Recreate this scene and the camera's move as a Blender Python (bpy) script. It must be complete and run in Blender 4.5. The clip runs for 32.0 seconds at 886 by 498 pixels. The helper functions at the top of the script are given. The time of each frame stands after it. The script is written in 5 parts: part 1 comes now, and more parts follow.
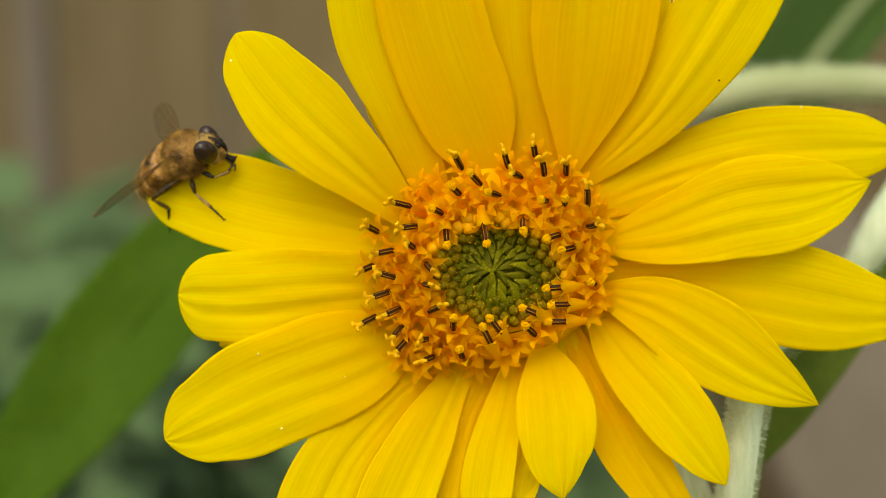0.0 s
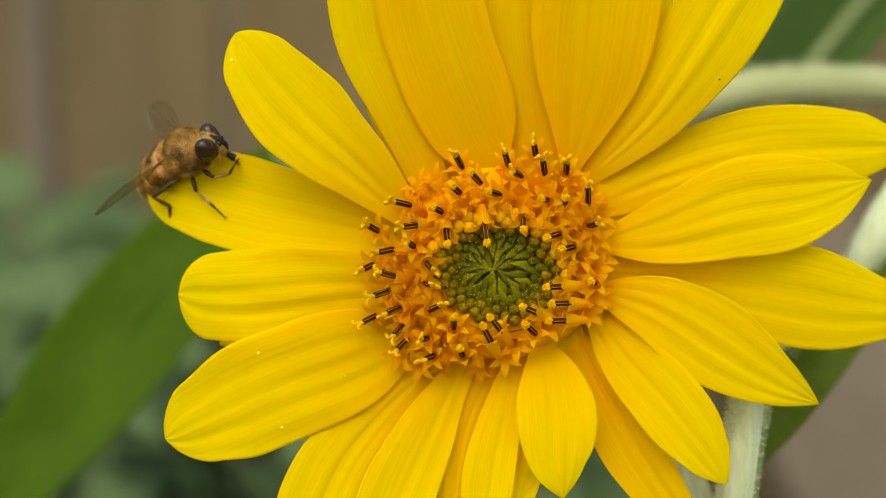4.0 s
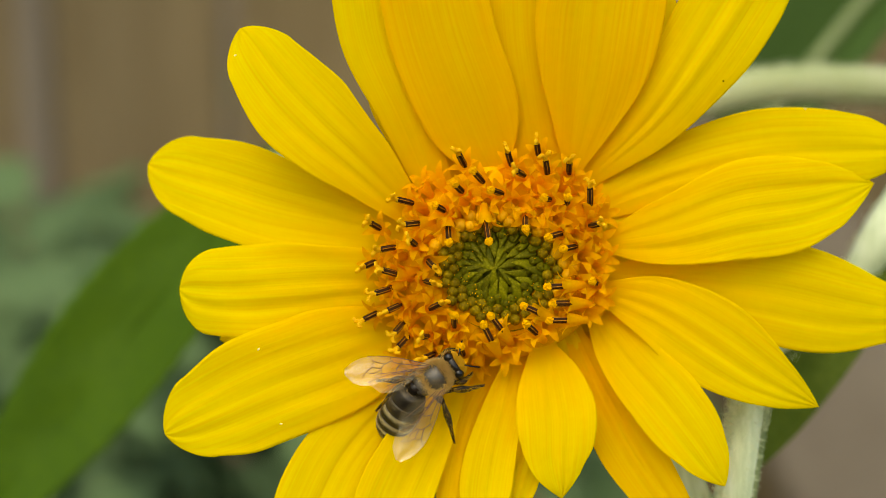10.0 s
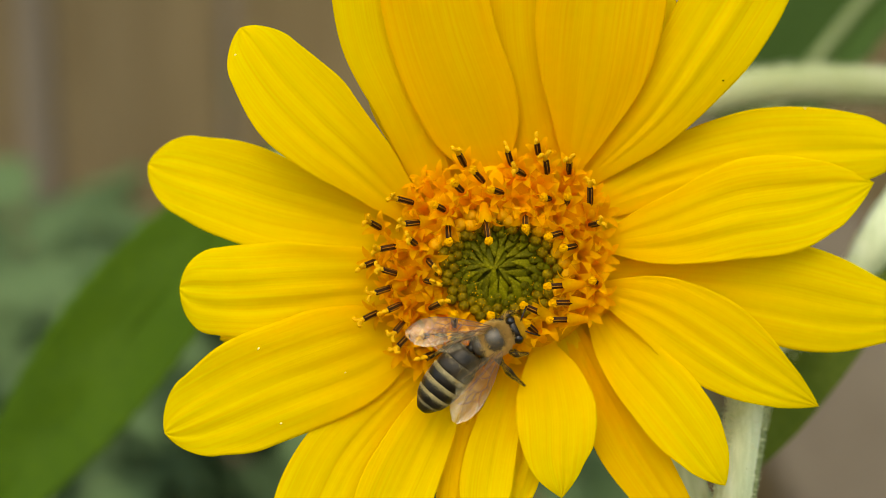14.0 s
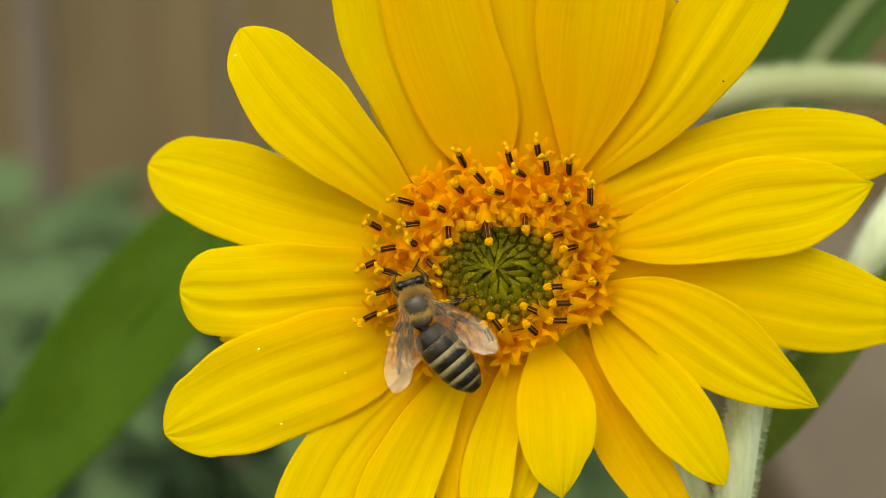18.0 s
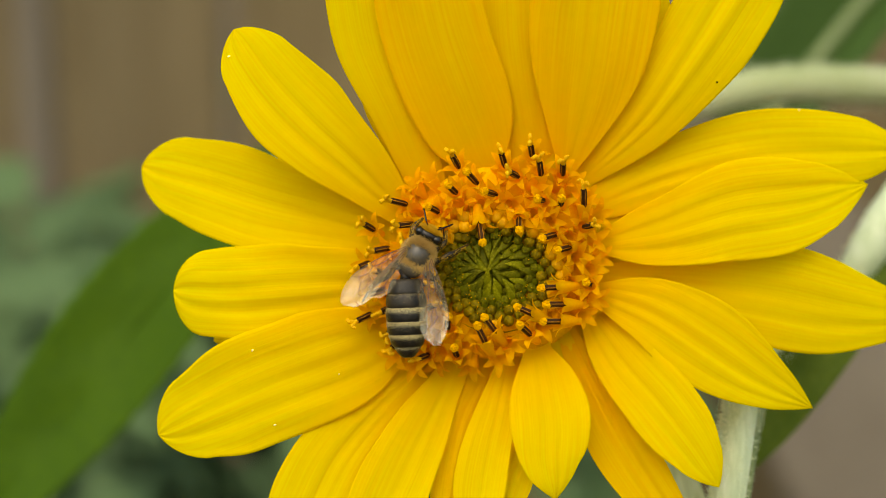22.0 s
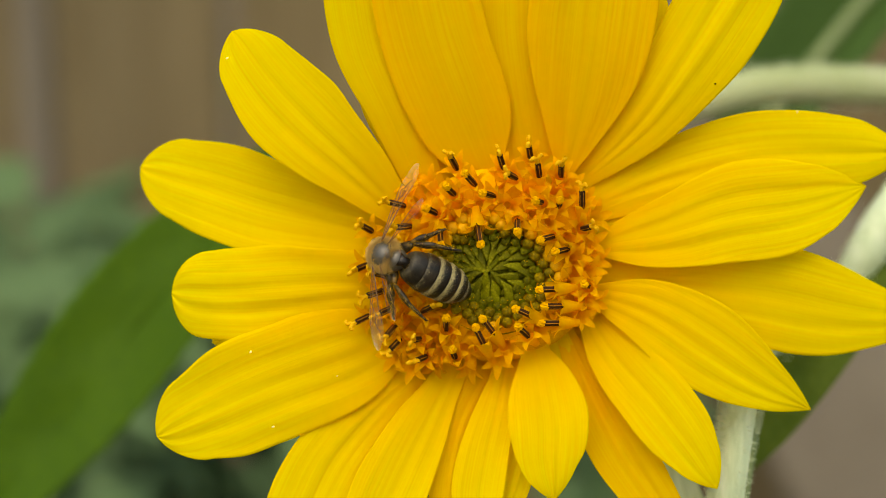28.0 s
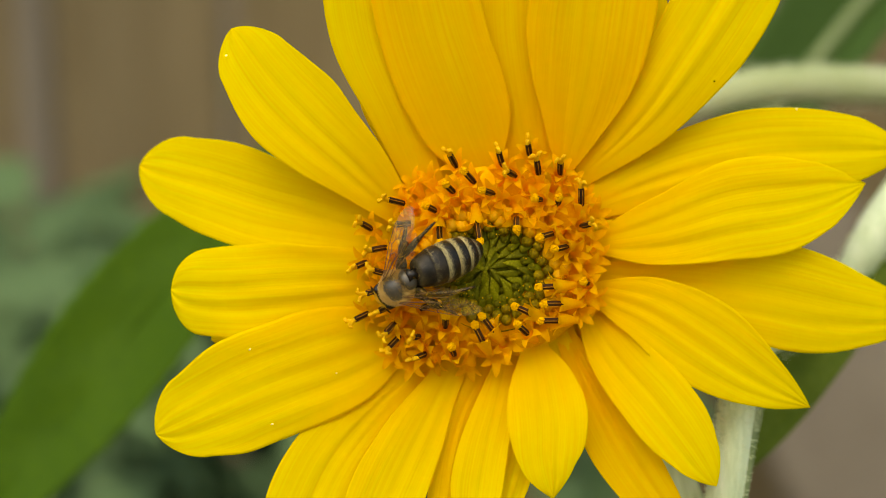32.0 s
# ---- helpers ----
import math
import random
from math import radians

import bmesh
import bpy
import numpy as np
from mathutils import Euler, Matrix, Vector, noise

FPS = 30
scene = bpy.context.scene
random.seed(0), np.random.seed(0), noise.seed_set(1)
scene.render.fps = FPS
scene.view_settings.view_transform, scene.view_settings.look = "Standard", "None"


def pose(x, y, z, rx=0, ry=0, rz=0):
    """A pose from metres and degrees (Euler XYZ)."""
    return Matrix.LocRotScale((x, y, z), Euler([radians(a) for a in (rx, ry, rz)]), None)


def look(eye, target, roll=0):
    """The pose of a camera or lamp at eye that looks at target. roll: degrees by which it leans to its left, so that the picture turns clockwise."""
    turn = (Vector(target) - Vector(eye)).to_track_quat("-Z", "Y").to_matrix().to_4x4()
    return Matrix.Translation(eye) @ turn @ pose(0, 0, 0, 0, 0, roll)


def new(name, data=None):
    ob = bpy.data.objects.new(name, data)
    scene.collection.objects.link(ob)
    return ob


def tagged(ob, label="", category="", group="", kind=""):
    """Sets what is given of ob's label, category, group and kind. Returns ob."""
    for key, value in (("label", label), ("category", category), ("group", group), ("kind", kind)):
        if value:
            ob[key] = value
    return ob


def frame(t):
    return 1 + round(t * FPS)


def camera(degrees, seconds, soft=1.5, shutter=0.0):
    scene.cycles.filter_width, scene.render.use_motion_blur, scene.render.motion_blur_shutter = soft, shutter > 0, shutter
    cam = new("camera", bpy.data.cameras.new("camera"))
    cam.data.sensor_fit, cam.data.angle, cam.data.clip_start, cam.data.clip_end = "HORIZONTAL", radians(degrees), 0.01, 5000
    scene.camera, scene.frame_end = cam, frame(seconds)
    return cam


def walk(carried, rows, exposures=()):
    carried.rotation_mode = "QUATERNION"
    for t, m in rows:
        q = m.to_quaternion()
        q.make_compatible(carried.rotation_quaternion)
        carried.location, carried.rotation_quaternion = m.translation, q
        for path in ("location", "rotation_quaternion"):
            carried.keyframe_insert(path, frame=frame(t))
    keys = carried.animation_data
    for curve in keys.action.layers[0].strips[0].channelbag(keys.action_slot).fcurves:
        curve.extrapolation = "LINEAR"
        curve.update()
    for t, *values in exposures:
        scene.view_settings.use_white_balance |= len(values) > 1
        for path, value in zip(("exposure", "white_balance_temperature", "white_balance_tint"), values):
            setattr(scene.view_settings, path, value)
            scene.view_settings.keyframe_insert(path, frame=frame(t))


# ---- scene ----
from mathutils.bvhtree import BVHTree

MM = 0.001
REACH = 174.7   # lens to the bloom, in mm

cam = camera(28.0, 32.0, soft=0.75, shutter=0.3)
VIEW = look((0, 0, 1.0), (0, 1, 0.7874))
walk(cam, [(0, VIEW), (32, VIEW)], exposures=[(0, 0.75, 7900, 3), (32, 0.75, 7900, 3)])
cam.data.dof.use_dof = True
cam.data.dof.focus_distance = 0.1705
cam.data.dof.aperture_fstop = 16.0

BLOOM = VIEW @ Matrix.Translation((0, 0, -REACH * MM))
TO_BLOOM = BLOOM.inverted()

# ---- daylight: bright overcast ----
world = bpy.data.worlds.new("overcast_sky")
scene.world = world
world.use_nodes = True
wn = world.node_tree.nodes
sky = wn.new("ShaderNodeTexSky")
sky.sky_type = "NISHITA"
sky.sun_disc = False
sky.sun_elevation, sky.sun_rotation = radians(54), radians(200)
sky.air_density, sky.dust_density = 1.0, 3.0
wn["Background"].inputs["Strength"].default_value = 0.165
world.node_tree.links.new(sky.outputs["Color"], wn["Background"].inputs["Color"])
sun = new("sun", bpy.data.lights.new("sun", "SUN"))
sun.data.energy, sun.data.angle, sun.data.color = 0.68, radians(85), (1.0, 0.95, 0.87)
sun.matrix_world = look((-0.3, -1.6, 3.0), (0, 0, 0))


# ---- helpers ----
def orient(pos, forward, up):
    """A pose whose +Y points forward and whose +Z points up as nearly as it can."""
    y = Vector(forward).normalized()
    x = y.cross(Vector(up)).normalized()
    z = x.cross(y)
    m = Matrix((x, y, z)).transposed().to_4x4()
    m.translation = Vector(pos)
    return m


def thing(name, m, label, category, group=""):
    ob = new(name)
    ob.empty_display_size = 0.005
    ob.matrix_world = m
    return tagged(ob, label, category, group)


def link(name, mesh, parent, m=None):
    ob = new(name, mesh)
    ob.parent = parent
    if m is not None:
        ob.matrix_basis = m
    return ob


def mesh_of(name, bm, material, smooth=True, scale=MM):
    me = bpy.data.meshes.new(name)
    bmesh.ops.recalc_face_normals(bm, faces=bm.faces[:])
    bm.to_mesh(me)
    bm.free()
    if scale != 1:
        me.transform(Matrix.Scale(scale, 4))
    if smooth:
        me.polygons.foreach_set("use_smooth", [True] * len(me.polygons))
    me.materials.append(material)
    return me


def part(name, bm, material, parent, label="", m=None, smooth=True, scale=MM):
    ob = link(name, mesh_of(name, bm, material, smooth, scale), parent, m)
    if label:
        ob["label"] = label
    return ob


def pm(x, y, z, rx=0, ry=0, rz=0):
    return pose(x * MM, y * MM, z * MM, rx, ry, rz)


def spline(pts, n):
    """Points along a smooth curve through pts."""
    pts = [Vector(p) for p in pts]
    ext = [pts[0] * 2 - pts[1]] + pts + [pts[-1] * 2 - pts[-2]]
    out = []
    for i in range(len(pts) - 1):
        a, b, c, d = ext[i:i + 4]
        for k in range(n):
            t = k / n
            out.append(0.5 * ((2 * b) + (c - a) * t + (2 * a - 5 * b + 4 * c - d) * t * t + (3 * b - a - 3 * c + d) * t ** 3))
    out.append(pts[-1])
    return out


def tube(bm, pts, radii, sides=8, ridge=0.0, flat=1.0):
    """A capped tube of varying radius through the points."""
    pts = [Vector(p) for p in pts]
    n = len(pts)
    if len(radii) != n:
        radii = list(np.interp(np.linspace(0, 1, n), np.linspace(0, 1, len(radii)), radii))
    side = None
    rings = []
    for i, p in enumerate(pts):
        d = (pts[min(i + 1, n - 1)] - pts[max(i - 1, 0)]).normalized()
        if side is None:
            side = d.orthogonal().normalized()
        side = (side - d * side.dot(d)).normalized()
        other = d.cross(side)
        ring = []
        for k in range(sides):
            a = 2 * math.pi * k / sides
            r = radii[i] * (1 + ridge * (1 if k % 2 else -1))
            ring.append(bm.verts.new(p + side * math.cos(a) * r + other * math.sin(a) * r * flat))
        rings.append(ring)
    for a, b in zip(rings, rings[1:]):
        for k in range(sides):
            bm.faces.new((a[k], a[(k + 1) % sides], b[(k + 1) % sides], b[k]))
    bm.faces.new(rings[0][::-1])
    bm.faces.new(rings[-1])


def lathe(bm, profile, sides=20, flat=1.0, axis="Y"):
    """A closed body of rings: profile of (along, radius)."""
    rings = []
    for s, r in profile:
        ring = []
        for k in range(sides):
            a = 2 * math.pi * k / sides
            x, z = r * math.cos(a), r * math.sin(a) * flat
            ring.append(bm.verts.new((x, s, z) if axis == "Y" else (x, z, s)))
        rings.append(ring)
    for a, b in zip(rings, rings[1:]):
        for k in range(sides):
            bm.faces.new((a[k], a[(k + 1) % sides], b[(k + 1) % sides], b[k]))
    bm.faces.new(rings[0][::-1])
    bm.faces.new(rings[-1])


def ball(bm, c, rx, ry, rz, u=14, v=9, tilt=None):
    m = Matrix.LocRotScale(Vector(c), Euler([radians(a) for a in tilt]) if tilt else None, (rx, ry, rz))
    bmesh.ops.create_uvsphere(bm, u_segments=u, v_segments=v, radius=1, matrix=m)


def fur_mesh(name, material, rng, count, c, radii, length, lean, keep=None, width=0.035):
    """Fine hairs standing on an ellipsoid, leaning by the vector lean."""
    verts, faces = [], []
    c, lean = Vector(c), Vector(lean)
    while len(faces) < count:
        d = Vector((rng.gauss(0, 1), rng.gauss(0, 1), rng.gauss(0, 1))).normalized()
        if keep and not keep(d):
            continue
        p = c + Vector((d.x * radii[0], d.y * radii[1], d.z * radii[2]))
        n = Vector((d.x / radii[0], d.y / radii[1], d.z / radii[2])).normalized()
        s = n.cross(Vector((rng.gauss(0, 1), rng.gauss(0, 1), rng.gauss(0, 1)))).normalized() * width
        tip = p + (n + lean + s * rng.gauss(0, 6)).normalized() * length * rng.uniform(0.6, 1.15)
        i = len(verts)
        verts += [p - s - n * 0.05, p + s - n * 0.05, tip]
        faces.append((i, i + 1, i + 2))
    me = bpy.data.meshes.new(name)
    me.from_pydata([v * MM for v in verts], [], faces)
    me.materials.append(material)
    return me


# ---- materials ----
def nodes_of(name):
    m = bpy.data.materials.new(name)
    m.use_nodes = True
    return m, m.node_tree.nodes, m.node_tree.links, m.node_tree.nodes["Principled BSDF"]


def ramp(n, stops):
    r = n.new("ShaderNodeValToRGB")
    while len(r.color_ramp.elements) < len(stops):
        r.color_ramp.elements.new(0.5)
    for e, (p, c) in zip(r.color_ramp.elements, stops):
        e.position, e.color = p, (*c, 1)
    return r


def noise_node(n, l, scale, detail=4, vector=None, rough=0.55):
    t = n.new("ShaderNodeTexNoise")
    t.inputs["Scale"].default_value, t.inputs["Detail"].default_value, t.inputs["Roughness"].default_value = scale, detail, rough
    if vector is not None:
        l.new(vector, t.inputs["Vector"])
    return t


def surface(name, c1, c2, c3=None, coarse=200, fine=2000, rough=0.5, bump=0.3, depth=0.0001, stretch=(1, 1, 1), spec=0.4, through_light=0.0, sheen=0.0, vary=0.0, tight=0.17):
    """A procedural surface: two scales of colour variation, fine relief, a share of light let through."""
    m, n, l, b = nodes_of(name)
    tc = n.new("ShaderNodeTexCoord")
    mp = n.new("ShaderNodeMapping")
    mp.inputs["Scale"].default_value = stretch
    l.new(tc.outputs["Object"], mp.inputs["Vector"])
    a = noise_node(n, l, coarse, 3, mp.outputs["Vector"])
    f = noise_node(n, l, fine, 5, mp.outputs["Vector"])
    mix = n.new("ShaderNodeMix")
    mix.inputs["Factor"].default_value = 0.45
    l.new(a.outputs["Fac"], mix.inputs[2])
    l.new(f.outputs["Fac"], mix.inputs[3])
    r = ramp(n, [(0.5 - tight, c1), (0.5 + tight, c2)] if c3 is None else [(0.5 - tight, c1), (0.5, c2), (0.5 + tight, c3)])
    l.new(mix.outputs[0], r.inputs["Fac"])
    col = r.outputs["Color"]
    if vary:
        oi = n.new("ShaderNodeObjectInfo")
        hs = n.new("ShaderNodeHueSaturation")
        mr = n.new("ShaderNodeMapRange")
        mr.inputs["To Min"].default_value, mr.inputs["To Max"].default_value = 1 - vary, 1 + vary
        l.new(oi.outputs["Random"], mr.inputs["Value"])
        l.new(mr.outputs["Result"], hs.inputs["Value"])
        l.new(col, hs.inputs["Color"])
        col = hs.outputs["Color"]
    l.new(col, b.inputs["Base Color"])
    b.inputs["Roughness"].default_value = rough
    b.inputs["Specular IOR Level"].default_value = spec
    b.inputs["Sheen Weight"].default_value = sheen
    bp = n.new("ShaderNodeBump")
    bp.inputs["Strength"].default_value, bp.inputs["Distance"].default_value = bump, depth
    l.new(f.outputs["Fac"], bp.inputs["Height"])
    l.new(bp.outputs["Normal"], b.inputs["Normal"])
    if through_light:
        t = n.new("ShaderNodeBsdfTranslucent")
        l.new(col, t.inputs["Color"])
        s = n.new("ShaderNodeMixShader")
        s.inputs["Fac"].default_value = through_light
        l.new(b.outputs["BSDF"], s.inputs[1])
        l.new(t.outputs["BSDF"], s.inputs[2])
        l.new(s.outputs["Shader"], n["Material Output"].inputs["Surface"])
    return m


def petal_surface(name, at_base, at_middle, at_tip, at_vein):
    """Ray petal: orange towards its base, fine lengthwise veins."""
    m, n, l, b = nodes_of(name)
    uv = n.new("ShaderNodeUVMap")
    sep = n.new("ShaderNodeSeparateXYZ")
    l.new(uv.outputs["UV"], sep.inputs["Vector"])
    mp = n.new("ShaderNodeMapping")
    mp.inputs["Scale"].default_value = (1.3, 34, 1)
    l.new(uv.outputs["UV"], mp.inputs["Vector"])
    oi = n.new("ShaderNodeObjectInfo")
    off = n.new("ShaderNodeCombineXYZ")
    mul = n.new("ShaderNodeMath")
    mul.operation = "MULTIPLY"
    mul.inputs[1].default_value = 40
    l.new(oi.outputs["Random"], mul.inputs[0])
    l.new(mul.outputs["Value"], off.inputs["X"])
    l.new(off.outputs["Vector"], mp.inputs["Location"])
    veins = noise_node(n, l, 1.0, 6, mp.outputs["Vector"], 0.62)
    mp2 = n.new("ShaderNodeMapping")
    mp2.inputs["Scale"].default_value = (2.2, 5, 1)
    l.new(uv.outputs["UV"], mp2.inputs["Vector"])
    l.new(off.outputs["Vector"], mp2.inputs["Location"])
    broad = noise_node(n, l, 1.0, 3, mp2.outputs["Vector"])
    length = ramp(n, [(0.0, at_base), (0.45, at_middle), (0.95, at_tip)])
    wob = n.new("ShaderNodeMath")
    wob.operation = "MULTIPLY_ADD"
    l.new(broad.outputs["Fac"], wob.inputs[0])
    wob.inputs[1].default_value = 0.5
    l.new(sep.outputs["X"], wob.inputs[2])
    sub = n.new("ShaderNodeMath")
    sub.operation = "SUBTRACT"
    sub.inputs[1].default_value = 0.25
    l.new(wob.outputs["Value"], sub.inputs[0])
    l.new(sub.outputs["Value"], length.inputs["Fac"])
    mix = n.new("ShaderNodeMix")
    mix.data_type = "RGBA"
    vr = ramp(n, [(0.36, (1, 1, 1)), (0.62, (0, 0, 0))])
    l.new(veins.outputs["Fac"], vr.inputs["Fac"])
    fac = n.new("ShaderNodeMath")
    fac.operation = "MULTIPLY"
    fac.inputs[1].default_value = 0.55
    l.new(vr.outputs["Color"], fac.inputs[0])
    l.new(fac.outputs["Value"], mix.inputs["Factor"])
    l.new(length.outputs["Color"], mix.inputs[6])
    mix.inputs[7].default_value = (*at_vein, 1)
    l.new(mix.outputs[2], b.inputs["Base Color"])
    b.inputs["Roughness"].default_value = 0.55
    b.inputs["Specular IOR Level"].default_value = 0.04
    bp = n.new("ShaderNodeBump")
    bp.inputs["Strength"].default_value, bp.inputs["Distance"].default_value = 0.4, 0.00022
    l.new(veins.outputs["Fac"], bp.inputs["Height"])
    l.new(bp.outputs["Normal"], b.inputs["Normal"])
    t = n.new("ShaderNodeBsdfTranslucent")
    deep = n.new("ShaderNodeGamma")
    deep.inputs["Gamma"].default_value = 1.12
    l.new(mix.outputs[2], deep.inputs["Color"])
    l.new(deep.outputs["Color"], t.inputs["Color"])
    s = n.new("ShaderNodeMixShader")
    s.inputs["Fac"].default_value = 0.57
    l.new(b.outputs["BSDF"], s.inputs[1])
    l.new(t.outputs["BSDF"], s.inputs[2])
    l.new(s.outputs["Shader"], n["Material Output"].inputs["Surface"])
    return m


def wing_surface(name, tint, share, tip_sheen, clear, shine, rough=0.3):
    """Clear membrane; share: how much of it is film, raised towards the tip to imitate sky sheen; shine: the film's sky
    gloss.
    """
    m, n, l, b = nodes_of(name)
    b.inputs["Roughness"].default_value = rough
    b.inputs["Specular IOR Level"].default_value = 0.55
    hue = n.new("ShaderNodeMix")
    hue.data_type = "RGBA"
    hue.inputs[6].default_value = (tint[0] * 0.9, tint[1] * 0.72, tint[2] * 0.42, 1)
    hue.inputs[7].default_value = (*tint, 1)
    l.new(hue.outputs[2], b.inputs["Base Color"])
    tc = n.new("ShaderNodeTexCoord")
    f = noise_node(n, l, 700, 3, tc.outputs["Object"])
    bp = n.new("ShaderNodeBump")
    bp.inputs["Strength"].default_value, bp.inputs["Distance"].default_value = 0.35, 0.0003
    l.new(f.outputs["Fac"], bp.inputs["Height"])
    l.new(bp.outputs["Normal"], b.inputs["Normal"])
    t = n.new("ShaderNodeBsdfTransparent")
    t.inputs["Color"].default_value = (*clear, 1)
    gloss = n.new("ShaderNodeBsdfAnisotropic")
    gloss.inputs["Color"].default_value = (0.97, 1.0, 0.88, 1)
    gloss.inputs["Roughness"].default_value = rough
    l.new(bp.outputs["Normal"], gloss.inputs["Normal"])
    film = n.new("ShaderNodeMixShader")
    film.inputs["Fac"].default_value = shine
    l.new(b.outputs["BSDF"], film.inputs[1])
    l.new(gloss.outputs["BSDF"], film.inputs[2])
    s = n.new("ShaderNodeMixShader")
    mr = n.new("ShaderNodeMapRange")
    mr.inputs["From Min"].default_value, mr.inputs["From Max"].default_value = 0.35, 0.65
    mr.inputs["To Min"].default_value, mr.inputs["To Max"].default_value = share * 0.75, share * 1.2
    l.new(f.outputs["Fac"], mr.inputs["Value"])
    # sky sheen of the outer wing, put in as more film towards the tip
    sep = n.new("ShaderNodeSeparateXYZ")
    l.new(tc.outputs["Object"], sep.inputs["Vector"])
    out = n.new("ShaderNodeMapRange")
    out.interpolation_type = "SMOOTHSTEP"
    out.inputs["From Min"].default_value, out.inputs["From Max"].default_value = -0.0036, -0.0078
    out.inputs["To Min"].default_value, out.inputs["To Max"].default_value = 0.6, tip_sheen
    l.new(sep.outputs["Y"], out.inputs["Value"])
    # the film's colour pales from amber to cream along with that sheen
    far = n.new("ShaderNodeMapRange")
    far.inputs["From Min"].default_value, far.inputs["From Max"].default_value = -0.002, -0.0085
    l.new(sep.outputs["Y"], far.inputs["Value"])
    l.new(far.outputs["Result"], hue.inputs["Factor"])
    mul = n.new("ShaderNodeMath")
    mul.operation = "MULTIPLY"
    l.new(mr.outputs["Result"], mul.inputs[0])
    l.new(out.outputs["Result"], mul.inputs[1])
    l.new(mul.outputs["Value"], s.inputs["Fac"])
    l.new(t.outputs["BSDF"], s.inputs[1])
    l.new(film.outputs["Shader"], s.inputs[2])
    l.new(s.outputs["Shader"], n["Material Output"].inputs["Surface"])
    return m


def banded_surface(name, dark, mid, pale, where, rough=0.35):
    """Insect plate: along its UV length a dusting of pale short hair."""
    m, n, l, b = nodes_of(name)
    uv = n.new("ShaderNodeUVMap")
    sep = n.new("ShaderNodeSeparateXYZ")
    l.new(uv.outputs["UV"], sep.inputs["Vector"])
    tc = n.new("ShaderNodeTexCoord")
    f = noise_node(n, l, 9000, 3, tc.outputs["Object"], 0.7)
    a = noise_node(n, l, 900, 2, tc.outputs["Object"])
    band = ramp(n, where)
    l.new(sep.outputs["X"], band.inputs["Fac"])
    add = n.new("ShaderNodeMath")
    add.operation = "MULTIPLY_ADD"
    add.inputs[1].default_value = 1.5
    l.new(f.outputs["Fac"], add.inputs[0])
    sub = n.new("ShaderNodeMath")
    sub.operation = "SUBTRACT"
    sub.inputs[1].default_value = 0.75
    l.new(band.outputs["Color"], add.inputs[2])
    l.new(add.outputs["Value"], sub.inputs[0])
    cl = ramp(n, [(0.3, (0, 0, 0)), (0.75, (1, 1, 1))])
    l.new(sub.outputs["Value"], cl.inputs["Fac"])
    base = ramp(n, [(0.35, dark), (0.7, mid)])
    l.new(a.outputs["Fac"], base.inputs["Fac"])
    mix = n.new("ShaderNodeMix")
    mix.data_type = "RGBA"
    l.new(cl.outputs["Color"], mix.inputs["Factor"])
    l.new(base.outputs["Color"], mix.inputs[6])
    mix.inputs[7].default_value = (*pale, 1)
    l.new(mix.outputs[2], b.inputs["Base Color"])
    b.inputs["Roughness"].default_value = rough
    b.inputs["Specular IOR Level"].default_value = 0.24
    bp = n.new("ShaderNodeBump")
    bp.inputs["Strength"].default_value, bp.inputs["Distance"].default_value = 0.5, 0.00006
    l.new(f.outputs["Fac"], bp.inputs["Height"])
    l.new(bp.outputs["Normal"], b.inputs["Normal"])
    return m


PETAL = petal_surface("yellow_petal", (0.9, 0.60, 0.0), (0.91, 0.735, 0.0), (0.9, 0.795, 0.0), (0.87, 0.62, 0.0))
# the petal colours again, made more orange for shade and light through overlapping layers
PETAL_SHADED = petal_surface("shaded_yellow_petal", (0.90, 0.56, 0.0), (0.91, 0.665, 0.0), (0.90, 0.70, 0.0), (0.87, 0.54, 0.0))
FLORET = surface("orange_floret", (0.86, 0.43, 0.003), (0.92, 0.575, 0.006), coarse=600, fine=3500, rough=0.6, bump=0.45, depth=0.0001, spec=0.0, through_light=0.62, vary=0.08)
RECEPTACLE = surface("orange_receptacle", (0.68, 0.31, 0.003), (0.82, 0.43, 0.006), coarse=600, fine=5000, rough=0.7, spec=0.05, vary=0.0)
ANTHER = surface("dark_anther", (0.018, 0.007, 0.002), (0.05, 0.018, 0.004), coarse=900, fine=7000, rough=0.6, spec=0.12, vary=0.3)
SEAM = surface("brown_anther_seam", (0.30, 0.12, 0.008), (0.48, 0.22, 0.015), coarse=900, fine=7000, rough=0.7, spec=0.04)
POLLEN = surface("golden_pollen", (0.86, 0.40, 0.004), (0.93, 0.53, 0.01), coarse=2500, fine=12000, rough=0.8, bump=0.9, depth=0.0002, spec=0.05, through_light=0.15)
STIGMA = surface("yellow_stigma", (0.90, 0.47, 0.01), (0.95, 0.60, 0.02), coarse=1500, fine=9000, rough=0.8, bump=0.8, depth=0.0002, spec=0.15, through_light=0.25)
BUD = surface("olive_bud", (0.085, 0.060, 0.002), (0.19, 0.13, 0.003), (0.36, 0.23, 0.006), coarse=1100, fine=4500, rough=0.5, spec=0.06, bump=0.6, depth=0.00025, vary=0.25)
BUD_GREEN = surface("green_bud", (0.04, 0.042, 0.001), (0.095, 0.088, 0.002), (0.18, 0.15, 0.004), coarse=1100, fine=4500, rough=0.6, spec=0.06, bump=0.6, depth=0.00025, vary=0.25)
BUD_ORANGE = surface("orange_bud", (0.56, 0.27, 0.005), (0.78, 0.40, 0.009), coarse=900, fine=4500, rough=0.6, spec=0.15, bump=0.6, depth=0.00025, vary=0.15)
